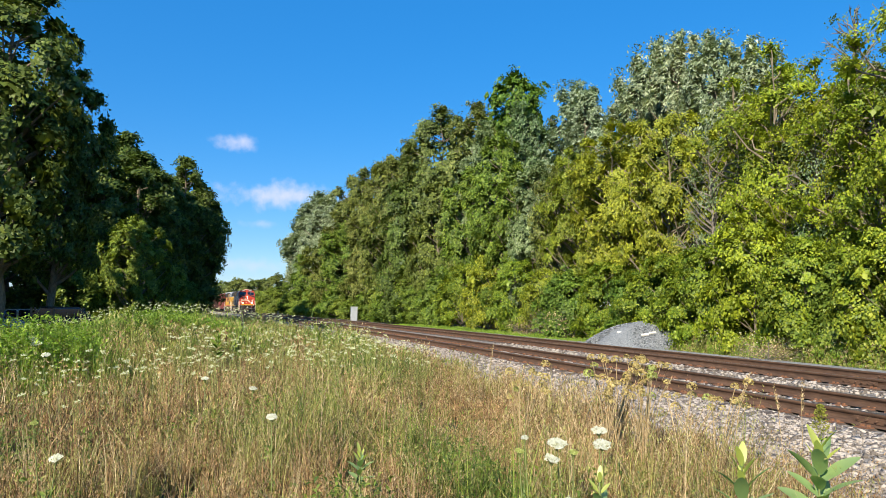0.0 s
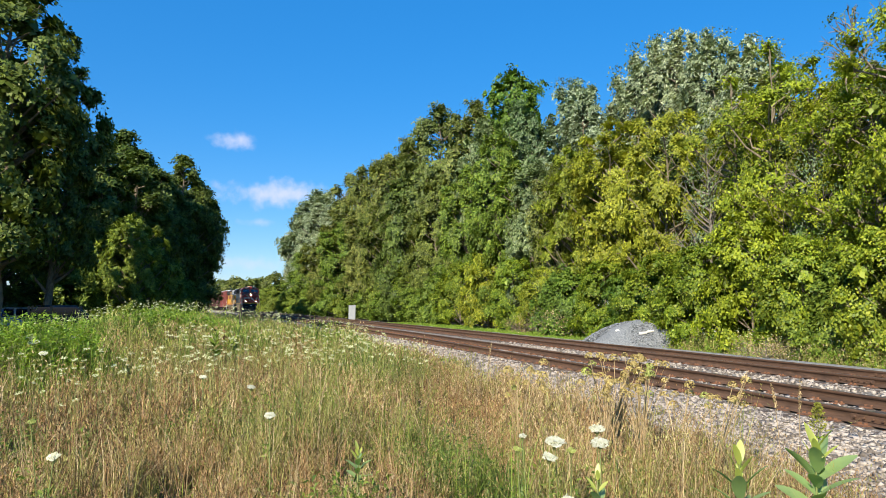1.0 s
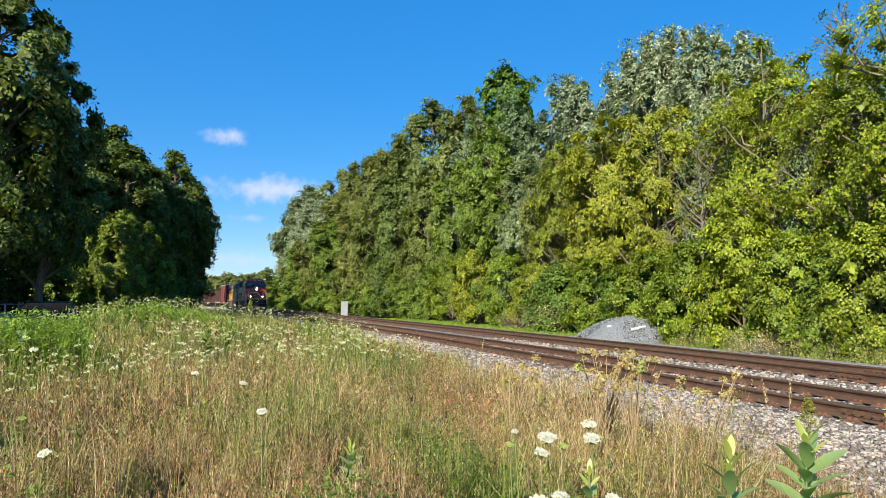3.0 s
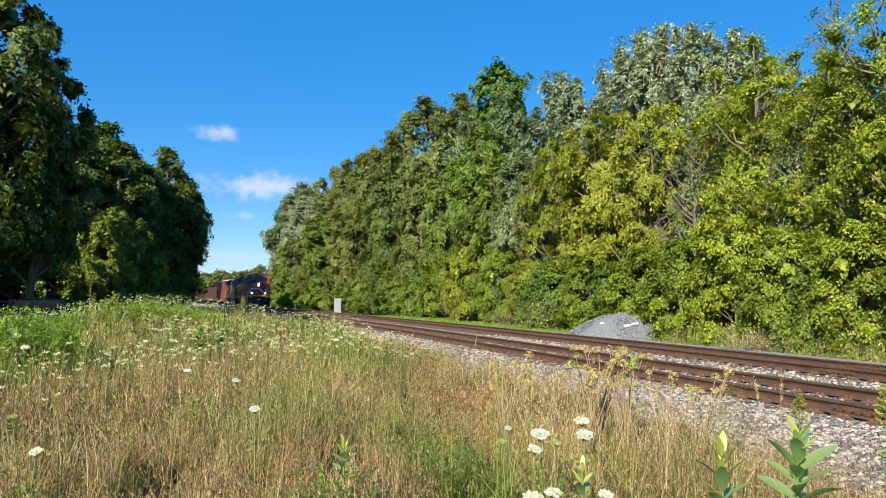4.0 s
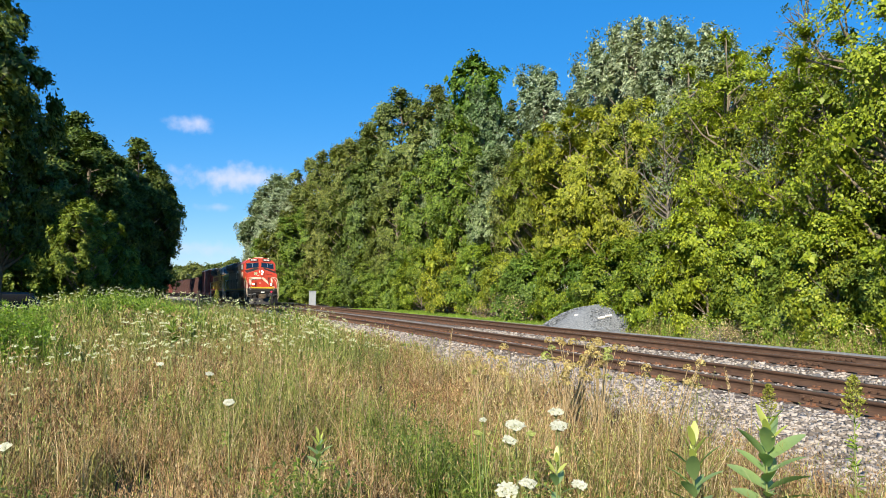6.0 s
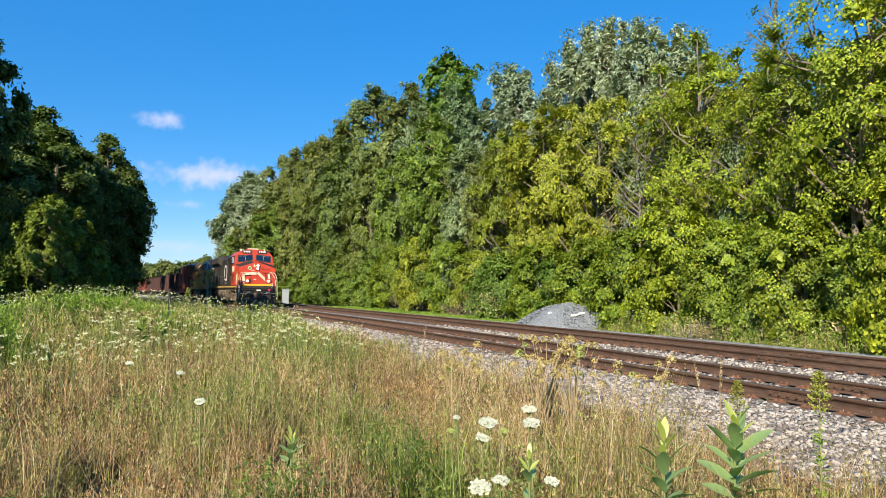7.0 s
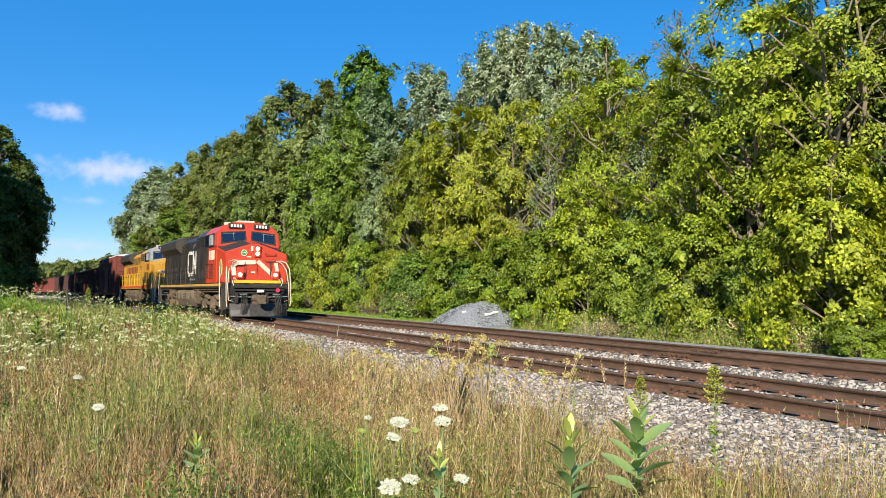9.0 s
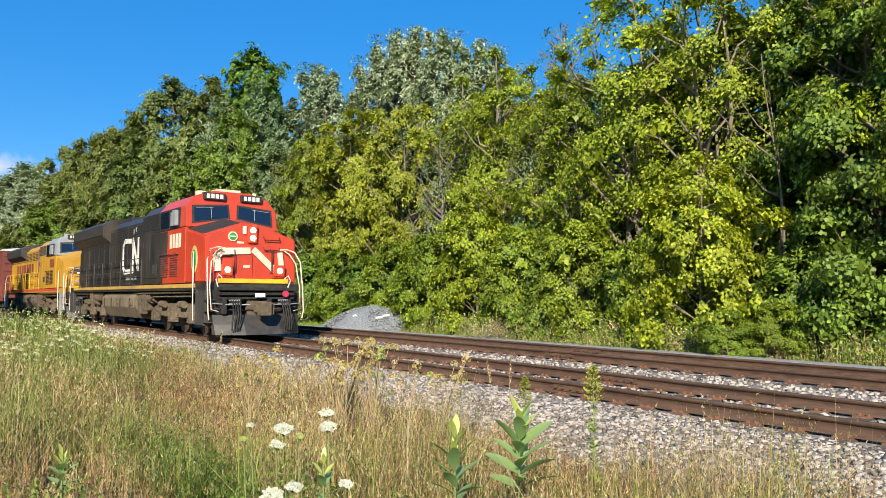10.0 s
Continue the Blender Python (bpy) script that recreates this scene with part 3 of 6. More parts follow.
def tree_meshes(seed, H, base, r, n_leaf, size, lobes=60, lobe=0.27, rise=0.85, low=0.3, peak=2.2, lean=0.0, narrow=0.55, trunk_r=None, forks=1, spiky=True, stray=0.08, spray=0.42, per=34, core=0.16):
    """Trunks, limbs that each carry a bough, and leaves over the outer and upper sides of the boughs."""
    rng = np.random.default_rng(seed)
    tr = trunk_r or (0.016 * H + 0.03)
    stems, wood, boughs = [], [], []
    tz = np.linspace(-0.15, H * 0.9, 9)
    for fk in range(forks):
        th0 = rng.uniform(0, 6.28)
        fl = (0.0 if forks == 1 else rng.uniform(0.08, 0.2))
        sway = rng.normal(0, 0.02 * H, 2)
        bend = np.maximum(tz / H, 0)[:, None] ** 1.5 * (np.array([math.cos(th0), math.sin(th0)]) * fl * H + sway + [lean * H, 0])
        tp = np.concatenate([bend + np.sin(tz * 0.9 + fk)[:, None] * 0.012 * H, tz[:, None]], 1)
        stems.append(tp)
        wood.append(tube_arrays(tp, (tr / math.sqrt(forks)) * np.clip(1.12 - 0.98 * tz / (H * 0.9), 0.06, 1.2), 7))
    wave = rng.uniform(0, 6.28, 3)
    for i in range(lobes):
        f = (i + rng.uniform(0, 1)) / lobes
        q = 2 * f - 1
        az = i * 2.4 + rng.normal(0, 0.35)
        width = math.sqrt(max(0.02, 1 - abs(q) ** peak)) if q > 0 else 1 - low * q * q
        rad = r * lobe * rng.uniform(0.65, 1.35) * (1 - 0.3 * max(q, 0))
        reach = max(0.0, r * width * (1 + 0.16 * math.sin(2 * az + wave[0]) + 0.12 * math.sin(5 * q + 3 * az + wave[1])) - rad * 0.8) * rng.uniform(0.55, 1.05)
        z = base + rad * 0.5 * rise + (H - base - rad * 1.4 * rise) * f * (1 - 0.06 * rng.random())
        tp = stems[i % forks]
        z0 = min(max(base * 0.6, z - reach * rng.uniform(0.5, 1.0)), H * 0.88)
        p0 = np.array([np.interp(z0, tz, tp[:, 0]), np.interp(z0, tz, tp[:, 1]), z0])
        ax = np.array([np.interp(min(z, H * 0.9), tz, tp[:, k]) for k in (0, 1)]) * (1.0 if forks > 1 else 0.6)
        c = np.array([ax[0] + math.cos(az) * reach, ax[1] + math.sin(az) * reach, z])
        p1 = (p0 + c) / 2 + rng.normal(0, 0.06 * reach + 0.02, 3) - np.array([0, 0, 0.05 * reach])
        tip = c + np.array([math.cos(az), math.sin(az), 0.9]) * rad * 0.7
        wood.append(tube_arrays([p0, p1, c, tip], tr * 0.40 * np.array([1, 0.65, 0.35, 0.10]) * (1.1 - 0.6 * f), 4))
        for _ in range(2):
            d = unit(rng.normal(0, 1, 3) + [math.cos(az), math.sin(az), 0.5])
            wood.append(tube_arrays([p1 * 0.3 + c * 0.7, c + d * rad * 0.55, c + d * rad * 1.0], [tr * 0.12, tr * 0.07, tr * 0.03], 3))
        boughs.append((*c, rad, az))
    # sprays of leaves sit over the outer and upper sides of each bough; a spray's leaves face much the same way
    b = np.array(boughs)
    n_spray = max(12, n_leaf // per)
    pick = rng.choice(len(b), n_spray, p=b[:, 3] ** 2 / (b[:, 3] ** 2).sum())
    c, rad, az = b[pick, :3], b[pick, 3:4], b[pick, 4]
    g = unit(rng.normal(0, 1, (n_spray, 3)) + 0.45 * np.stack([np.cos(az), np.sin(az), np.full(n_spray, 0.8)], -1))
    depth = 1 - 0.42 * rng.random((n_spray, 1)) ** 1.4
    depth = np.where(rng.random((n_spray, 1)) < stray, rng.uniform(1.0, 1.4, (n_spray, 1)), depth)
    taper = np.where(g[:, 2:3] > 0, 1 - 0.35 * max(0.0, rise - 1) * g[:, 2:3], 1)
    centre = c + g * rad * depth * np.concatenate([taper, taper, np.full((n_spray, 1), rise)], 1)
    crown = unit((centre - np.array([0, 0, base + 0.45 * (H - base)])) * np.array([1, 1, 2 * r / (H - base)]))
    face = unit(g * 0.5 + crown * 0.55 + np.array([0, 0, 0.35]) + rng.normal(0, 0.22, (n_spray, 3)))
    wide = spray * rng.uniform(0.6, 1.4, (n_spray, 1))
    k = rng.integers(0, n_spray, n_leaf)
    off = rng.normal(0, 0.5, (n_leaf, 3)) * wide[k]
    off -= face[k] * (off * face[k]).sum(1, keepdims=True) * 0.6
    off -= np.array([0, 0, 1.0]) * 0.15 * (off ** 2).sum(1, keepdims=True) / wide[k]
    cen = centre[k] + off
    cen[:, 2] = np.maximum(cen[:, 2], 0.12 + 0.3 * rng.random(n_leaf))
    lv = facing_leaves(cen, face[k], size, rng, narrow, 0.2, spiky)
    if core:
        # oversized leaves added deep in the boughs to block sky and darken gaps
        m = int(n_leaf * core)
        j = rng.integers(0, len(b), m)
        inner = b[j, :3] + unit(rng.normal(0, 1, (m, 3))) * b[j, 3:4] * rng.uniform(0.1, 0.62, (m, 1)) * np.array([1, 1, rise])
        inner[:, 2] = np.maximum(inner[:, 2], 0.3)
        lv = join_arrays([lv, facing_leaves(inner, unit(inner - np.array([0, 0, base + 0.4 * (H - base)])), size * 2.3, rng, 0.8, 0.2, spiky)])
    return mesh_np("trunk", *wood[0], smooth=True), mesh_np("branches", *join_arrays(wood[1:]), smooth=True), mesh_np("crown", *lv)


def tree_kind(name, seed, bark, leaf, label, category, **kw):
    wood, boughs, crown = tree_meshes(seed, **kw)
    wood.materials.append(bark)
    boughs.materials.append(bark)
    crown.materials.append(leaf)
    return name, wood, boughs, crown, label, category, kw["H"], kw["r"]


def plant_tree(kind, x, y, height, radius, turn, group=""):
    name, wood, boughs, crown, label, category, h0, r0 = kind
    t = thing(name, label, category, group, pose(x, y, float(ground_z(x, y)) - 0.05, 0, 0, turn))
    t.scale = (radius / r0, radius / r0, height / h0)
    for n, me in (("trunk", wood), ("limb_work", boughs), ("crown", crown)):
        ob = new(n, me)
        ob.parent = t
        if n == "limb_work":
            ob["kind"] = "stuff"
    return t


# ---------------------------------------------------------------- the setting
build_ground()
build_trackbed()
build_stones()
build_track("track_near", 0.0, "near track of brown rusty rails on dark wooden ties")
build_track("track_far", SPACING, "far track of brown rusty rails on dark wooden ties")

# ---------------------------------------------------------------- trees
KINDS = {
    "silver": tree_kind("silver_maple", 21, M["bark"], M["leaf_silver"], "tall silver maple with pale wind-turned leaves", "tree", H=18, base=2.5, r=3.5, n_leaf=30000, size=0.216, spray=0.5, lobes=80, lobe=0.22, rise=1.7, peak=2.6, narrow=0.55, stray=0.06),
    "silver2": tree_kind("silver_maple", 22, M["bark"], M["leaf_grey"], "tall grey-green maple behind the tree line", "tree", H=18, base=2.0, r=4.4, n_leaf=28000, size=0.232, spray=0.5, lobes=70, lobe=0.24, rise=1.2, narrow=0.6),
    "poplar": tree_kind("poplar", 23, M["bark"], M["leaf_poplar"], "dark green poplar rising over its neighbours", "tree", H=24, base=12.0, r=4.0, n_leaf=17000, size=0.240, lobes=26, lobe=0.36, rise=1.2, narrow=0.7),
    "olive": tree_kind("ash_tree", 24, M["bark"], M["leaf_olive"], "dense olive-green ash tree at the wood's edge", "tree", H=20, base=1.5, r=4.8, n_leaf=28000, size=0.240, spray=0.5, lobes=80, lobe=0.25, rise=0.85, narrow=0.55, stray=0.06),
    "olive2": tree_kind("ash_tree", 25, M["bark"], M["leaf_ash"], "dark green ash tree at the wood's edge", "tree", H=17, base=0.8, r=4.6, n_leaf=30000, size=0.232, spray=0.5, lobes=76, lobe=0.24, rise=0.9, low=0.15, narrow=0.55),
    "green": tree_kind("maple_tree", 26, M["bark"], M["leaf_green"], "fresh green maple tree at the wood's edge", "tree", H=14, base=0.5, r=3.4, n_leaf=26000, size=0.192, lobes=64, lobe=0.25, rise=0.75, low=0.1, narrow=0.65),
    "maple": tree_kind("maple_tree", 45, M["bark"], M["leaf_maple"], "large dark green maple with layered boughs by the verge", "tree", H=13, base=0.4, r=3.2, n_leaf=30000, size=0.156, spray=0.36, lobes=70, lobe=0.25, rise=0.5, low=0.1, narrow=0.75, spiky=False),
    "yellow": tree_kind("box_elder", 27, M["bark_pale"], M["leaf_yellow"], "yellow-green box elder with a broad domed crown", "tree", H=12.5, base=3.0, r=3.6, n_leaf=27000, size=0.148, spray=0.34, lobes=70, lobe=0.24, rise=0.7, forks=2, narrow=0.6, stray=0.14),
    "yellow2": tree_kind("box_elder", 28, M["bark_pale"], M["leaf_sunny"], "tall thin-leaved yellow-green box elder with bare limbs", "tree", H=13, base=3.6, r=2.6, n_leaf=19000, size=0.128, spray=0.36, per=26, lobes=54, lobe=0.27, rise=0.7, forks=3, narrow=0.65, spiky=False, stray=0.22, core=0.07),
    "lime": tree_kind("maple_bush", 29, M["bark"], M["leaf_lime"], "bright green maple shrub in front of the trees", "shrub", H=5, base=0.2, r=2.2, n_leaf=17000, size=0.116, spray=0.28, lobes=40, lobe=0.30, rise=0.6, low=0.05, trunk_r=0.06, narrow=0.75, spiky=False),
    "gold": tree_kind("box_elder_bush", 41, M["bark"], M["leaf_sunny"], "bright yellow-green box elder bush over the verge", "shrub", H=6, base=0.4, r=2.2, n_leaf=14000, size=0.124, spray=0.28, lobes=44, lobe=0.26, rise=0.6, low=0.1, trunk_r=0.06, narrow=0.75, spiky=False, stray=0.16),
    "bush": tree_kind("leafy_bush", 30, M["bark"], M["leaf_green"], "low dark green bush at the wood's foot", "shrub", H=4.5, base=0.1, r=2.3, n_leaf=15000, size=0.144, spray=0.32, lobes=40, lobe=0.30, rise=0.7, low=0.05, trunk_r=0.05, narrow=0.65),
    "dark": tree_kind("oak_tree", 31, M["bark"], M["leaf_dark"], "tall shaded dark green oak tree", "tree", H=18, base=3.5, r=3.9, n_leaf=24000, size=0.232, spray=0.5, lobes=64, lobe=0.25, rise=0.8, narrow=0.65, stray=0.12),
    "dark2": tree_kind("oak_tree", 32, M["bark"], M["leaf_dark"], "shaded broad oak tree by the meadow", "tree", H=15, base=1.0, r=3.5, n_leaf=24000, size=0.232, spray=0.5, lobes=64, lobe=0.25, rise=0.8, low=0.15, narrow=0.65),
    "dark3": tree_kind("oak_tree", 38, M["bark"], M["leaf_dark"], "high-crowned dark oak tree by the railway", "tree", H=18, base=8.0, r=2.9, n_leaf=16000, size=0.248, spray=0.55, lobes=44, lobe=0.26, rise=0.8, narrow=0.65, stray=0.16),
    "sapling": tree_kind("walnut_bush", 33, M["bark"], M["leaf_green"], "young walnut with upswept feathery branches", "tree", H=8, base=0.3, r=3.0, n_leaf=17000, size=0.176, spray=0.3, lobes=70, lobe=0.17, rise=1.5, low=0.1, narrow=0.38, stray=0.2),
    "bare": tree_kind("half_bare_tree", 34, M["deadwood"], M["leaf_grey"], "half-dead tree with fine bare grey twigs", "tree", H=15, base=6.0, r=1.8, n_leaf=1500, size=0.128, lobes=70, lobe=0.3, rise=1.8, core=0),
    "twigs": tree_kind("thin_grey_shrub", 47, M["deadwood"], M["leaf_grey"], "sparse grey tree with bare twigs among green crowns", "tree", H=9, base=3.0, r=2.0, n_leaf=2600, size=0.104, lobes=60, lobe=0.3, rise=1.2, core=0),
    "brush": tree_kind("dry_brush", 36, M["deadwood"], M["straw"], "tangle of dead grey-brown brush", "shrub", H=2, base=0.1, r=1.5, n_leaf=900, size=0.072, lobes=70, lobe=0.35, trunk_r=0.03, core=0),
    "snag": tree_kind("dead_snag", 37, M["bark_pale"], M["leaf_yellow"], "leaning dead trunk with a few bare forked limbs", "tree", H=9, base=4.5, r=1.9, n_leaf=60, size=0.120, lobes=9, lobe=0.4, trunk_r=0.10, lean=0.16, forks=2, core=0),
    "far": tree_kind("distant_tree", 35, M["bark"], M["leaf_olive"], "distant rounded tree beyond the bend", "tree", H=11, base=0.5, r=6.0, n_leaf=9000, size=0.360, lobes=40, lobe=0.28),
}
# x, y, height, radius
BACK_ROW = (
    ("silver", ((14.8, 165, 27.5, 7.6), (13.6, 180, 25, 7.0), (16.2, 150, 24.5, 6.0), (17.0, 142, 22, 5.5))),
    ("olive", ((17.6, 121, 24.6, 5.8), (18.6, 134, 23.5, 5.6), (20.8, 80, 24.4, 5.8), (23.6, 74, 23.6, 4.8), (19.4, 88, 22.4, 4.6))),
    ("olive2", ((18.8, 100, 23.6, 4.6), (19.6, 109, 24.2, 5.0), (27.5, 66, 20, 4.4))),
    ("poplar", ((26.7, 72, 27.1, 3.9),)),
    ("silver2", ((24.0, 62.5, 20.6, 3.4), (22.2, 68, 20.0, 3.4))),
    ("silver", ((26.4, 56.5, 21.0, 3.2), (28.8, 50.5, 20.6, 3.0), (27.8, 46, 20.8, 2.9), (27.4, 42.5, 20.2, 2.7), (27.6, 39.2, 19.2, 2.6), (28.2, 35.8, 17.6, 2.6), (25.2, 51, 18.5, 2.8))),
    ("olive", ((26.0, 31.5, 13.6, 3.2), (26.5, 26, 12.6, 3.4), (27, 20, 12.8, 3.8), (27.5, 14, 14, 4.2), (26.5, 8, 15, 4.4))),
    ("olive2", ((24.4, 31, 11.8, 3.4), (24.4, 25.0, 11.4, 3.2), (24.2, 19.6, 11.8, 3.2), (24.0, 15.0, 12.0, 3.2), (31, 12, 15, 5), (31, 4, 16, 5), (24.0, 37, 12, 3.4), (24.2, 43.5, 13, 3.4))),
    ("bush", ((22.6, 33, 5.4, 2.8), (22.6, 28, 5.6, 2.8), (22.4, 23.6, 5.6, 2.6), (22.4, 19.4, 5.8, 2.6), (22.2, 15.8, 5.8, 2.4), (22.2, 12.2, 5.6, 2.4), (22.6, 38, 5.6, 2.8))),
    ("bare", ((24.0, 24.9, 14.8, 1.4),)),
    ("twigs", ((20.8, 29.6, 9.8, 1.7), (20.9, 23.4, 9.0, 1.4))),
    ("snag", ((20.0, 11.4, 9.2, 1.5), (20.2, 24.0, 8.0, 1.1))),
    ("brush", ((18.2, 41.5, 2.2, 1.9), (17.3, 21.6, 0.9, 1.4), (18.0, 46.0, 1.5, 1.2))),
)
MID_ROW = (
    ("olive2", ((17.9, 82.5, 17.6, 4.4), (18.2, 93, 17.2, 4.2), (14.6, 132, 16.5, 5.0), (19.4, 75, 16.0, 3.6))),
    ("olive", ((16.9, 104, 16.8, 4.4),)),
    ("green", ((15.6, 118, 15.5, 4.8), (20.6, 60.5, 17.2, 3.2), (20.2, 66.5, 15.0, 3.0), (20.4, 55, 13.4, 2.7), (13.0, 150, 14, 5.0))),
    ("silver2", ((20.4, 50.4, 12.6, 2.7),)),
    ("olive", ((20.6, 46.4, 11.6, 2.4),)),
    ("yellow", ((21.0, 38.2, 12.9, 3.3), (20.6, 42.4, 11.8, 2.6), (21.3, 33.8, 11.8, 2.7))),
    ("yellow2", ((21.6, 26.4, 12.9, 2.3), (22.4, 29.4, 12.5, 2.3), (21.0, 20.8, 11.0, 2.2), (21.0, 17.4, 12.9, 2.5), (21.4, 14.3, 12.8, 2.4), (21.6, 23.4, 11.4, 2.0))),
    ("maple", ((20.9, 9.4, 11.8, 2.7), (22.0, 6.4, 14.0, 3.3), (22.6, 3.2, 14.0, 3.6), (20.7, 5.6, 11.0, 2.6), (22.8, 11.2, 13.2, 2.8))),
)
FRONT_ROW = (
    ("green", ((16.0, 108, 8, 3.2), (18.0, 80, 7.0, 2.8), (11.6, 160, 10, 4.5))),
    ("bush", ((16.2, 99, 4.5, 3.0), (16.9, 86, 4.5, 3.0), (15.2, 110, 4.5, 3.0), (14.2, 122, 5, 3.2), (12.8, 134, 5, 3.2), (11.4, 150, 5.5, 3.6), (9.6, 166, 5.5, 3.6), (17.9, 76, 4, 2.6))),
    ("bush", ((17.3, 92, 5.5, 3.0), (18.6, 70, 5.5, 2.6), (19.2, 42, 4.4, 2.1), (19.4, 33.8, 3.8, 1.8), (20.0, 20.6, 3.8, 1.8), (20.0, 16.6, 3.4, 1.7), (19.8, 10.8, 3.2, 1.5))),
    ("lime", ((18.9, 64, 6.0, 2.4), (19.1, 57, 6.4, 2.3), (19.2, 50, 5.6, 2.3), (19.3, 45.5, 4.6, 2.0), (19.4, 37.4, 4.6, 2.0), (19.5, 31.4, 4.6, 2.1), (19.4, 28.2, 4.8, 1.9))),
)
FRONT_NEAR = (
    ("lime", ((19.6, 22.4, 4.6, 1.8), (19.8, 18.9, 4.6, 1.8), (18.0, 12.0, 1.5, 0.8), (18.6, 11.0, 1.7, 0.9), (20.1, 15.8, 4.2, 1.6))),
    ("gold", ((18.9, 13.4, 5.9, 2.0), (19.6, 25.1, 6.1, 1.9), (19.4, 15.4, 4.4, 1.5))),
    ("yellow2", ((19.6, 7.4, 12.2, 1.9),)),
)
LEFT_ROW = (
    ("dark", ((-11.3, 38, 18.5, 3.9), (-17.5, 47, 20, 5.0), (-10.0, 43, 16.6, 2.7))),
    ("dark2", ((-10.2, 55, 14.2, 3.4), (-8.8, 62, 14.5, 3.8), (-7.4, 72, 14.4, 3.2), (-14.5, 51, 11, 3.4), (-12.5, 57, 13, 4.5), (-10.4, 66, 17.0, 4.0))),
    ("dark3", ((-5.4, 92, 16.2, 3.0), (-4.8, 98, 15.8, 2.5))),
    # next two lines: mostly hidden oaks, added to cast shade on the train
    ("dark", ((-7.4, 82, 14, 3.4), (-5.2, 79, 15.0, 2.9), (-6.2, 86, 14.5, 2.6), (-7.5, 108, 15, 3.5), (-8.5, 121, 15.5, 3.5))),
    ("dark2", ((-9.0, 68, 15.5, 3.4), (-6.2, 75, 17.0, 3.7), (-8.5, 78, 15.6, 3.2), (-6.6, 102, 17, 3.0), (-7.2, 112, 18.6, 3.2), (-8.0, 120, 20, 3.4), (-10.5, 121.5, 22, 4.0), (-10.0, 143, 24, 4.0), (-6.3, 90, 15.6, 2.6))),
    ("sapling", ((-7.1, 51, 8.0, 2.7), (-8.6, 52, 6.5, 2.2))),
    ("bush", ((-5.6, 58, 4.0, 2.0), (-6.0, 66, 4.5, 2.2), (-7.0, 86, 3.5, 2.0), (-10.5, 50, 4.5, 2.4))),
)
# trees out of view beside the meadow, added to shade those trees
UNSEEN_WOOD = (("dark", ((-20, 32, 14.5, 4.6), (-25, 25, 14, 5.2), (-30, 18, 15.5, 6), (-23, 41, 19, 5.5), (-33, 30, 19, 7), (-36, 10, 17, 7))),)
FAR_ROW = (("far", ((-9, 300, 13, 8), (-16, 330, 14, 9), (-2.5, 262, 12.5, 7), (3.5, 262, 12.5, 6.5), (9, 245, 12, 6), (3, 330, 15, 10), (12, 310, 16, 10), (-24, 270, 12, 7), (-32, 330, 14, 9), (-6, 360, 16, 10))),
           ("bush", ((3.4, 200, 6.5, 4.5), (6.8, 192, 7, 4.5), (0.5, 222, 6, 4.5))))


def build_trees():
    rng = random.Random(4)
    for rows, group in ((BACK_ROW, "tall trees of the wood"), (MID_ROW, "trees along the railway"), (FRONT_ROW, "shrubs along the railway"), (FRONT_NEAR, "shrubs along the railway"),
                        (LEFT_ROW, "trees beside the meadow"), (UNSEEN_WOOD, "trees beside the meadow"), (FAR_ROW, "distant trees")):
        for kind, places in rows:
            for x, y, h, r in places:
                plant_tree(KINDS[kind], x, y, h * (1.05 if x > 6 else 0.98), r * (1.0 if x > 6 else 0.94), rng.uniform(0, 360), group)


build_trees()


# ---------------------------------------------------------------- meadow
def blades(x, y, h, w, rng, lean=0.25, zoff=None):
    """Grass blades and stalks: a bent tapering strip of two quads' worth of triangles each."""
    n = len(x)
    az, ln = rng.uniform(0, 6.28, n), np.abs(rng.normal(0, lean, n)) * h
    dx, dy = np.cos(az) * ln, np.sin(az) * ln
    z = ground_z(x, y) - 0.03 if zoff is None else zoff
    fa = rng.uniform(0, 6.28, n)
    sx, sy = np.cos(fa) * w / 2, np.sin(fa) * w / 2
    v = np.empty((n, 5, 3))
    for i, (t, q) in enumerate(((0, 1.0), (0, -1.0), (0.55, 0.8), (0.55, -0.8), (1.0, 0.0))):
        v[:, i, 0], v[:, i, 1], v[:, i, 2] = x + dx * t * t + sx * q, y + dy * t * t + sy * q, z + h * (t - 0.12 * t * t * (ln / h))
    b = 5 * np.arange(n)[:, None]
    f = np.concatenate([b + [0, 1, 3], b + [0, 3, 2], b + [2, 3, 4]])
    tip = np.stack([x + dx, y + dy, z + h * (1 - 0.12 * ln / h)], -1)
    return (v.reshape(-1, 3), f), tip


def wedge(n, d0, d1, a0, a1, rng):
    d = np.sqrt(rng.uniform(d0 ** 2, d1 ** 2, n))
    az = np.radians(rng.uniform(a0, a1, n))
    x, y = d * np.sin(az), d * np.cos(az)
    keep = x < line_x(y) - 1.9 - 1.6 * rng.random(n) ** 0.6
    return x[keep], y[keep]


def patches(x, y, s, seed):
    """Smooth random field from -1 to 1 over the meadow."""
    r = np.random.default_rng(seed)
    out = 0
    for _ in range(5):
        a0, p0, k = r.uniform(0, 6.28), r.uniform(0, 6.28), s * r.uniform(0.6, 1.6)
        out = out + np.sin((x * np.cos(a0) + y * np.sin(a0)) * k + p0)
    return out / 3.0


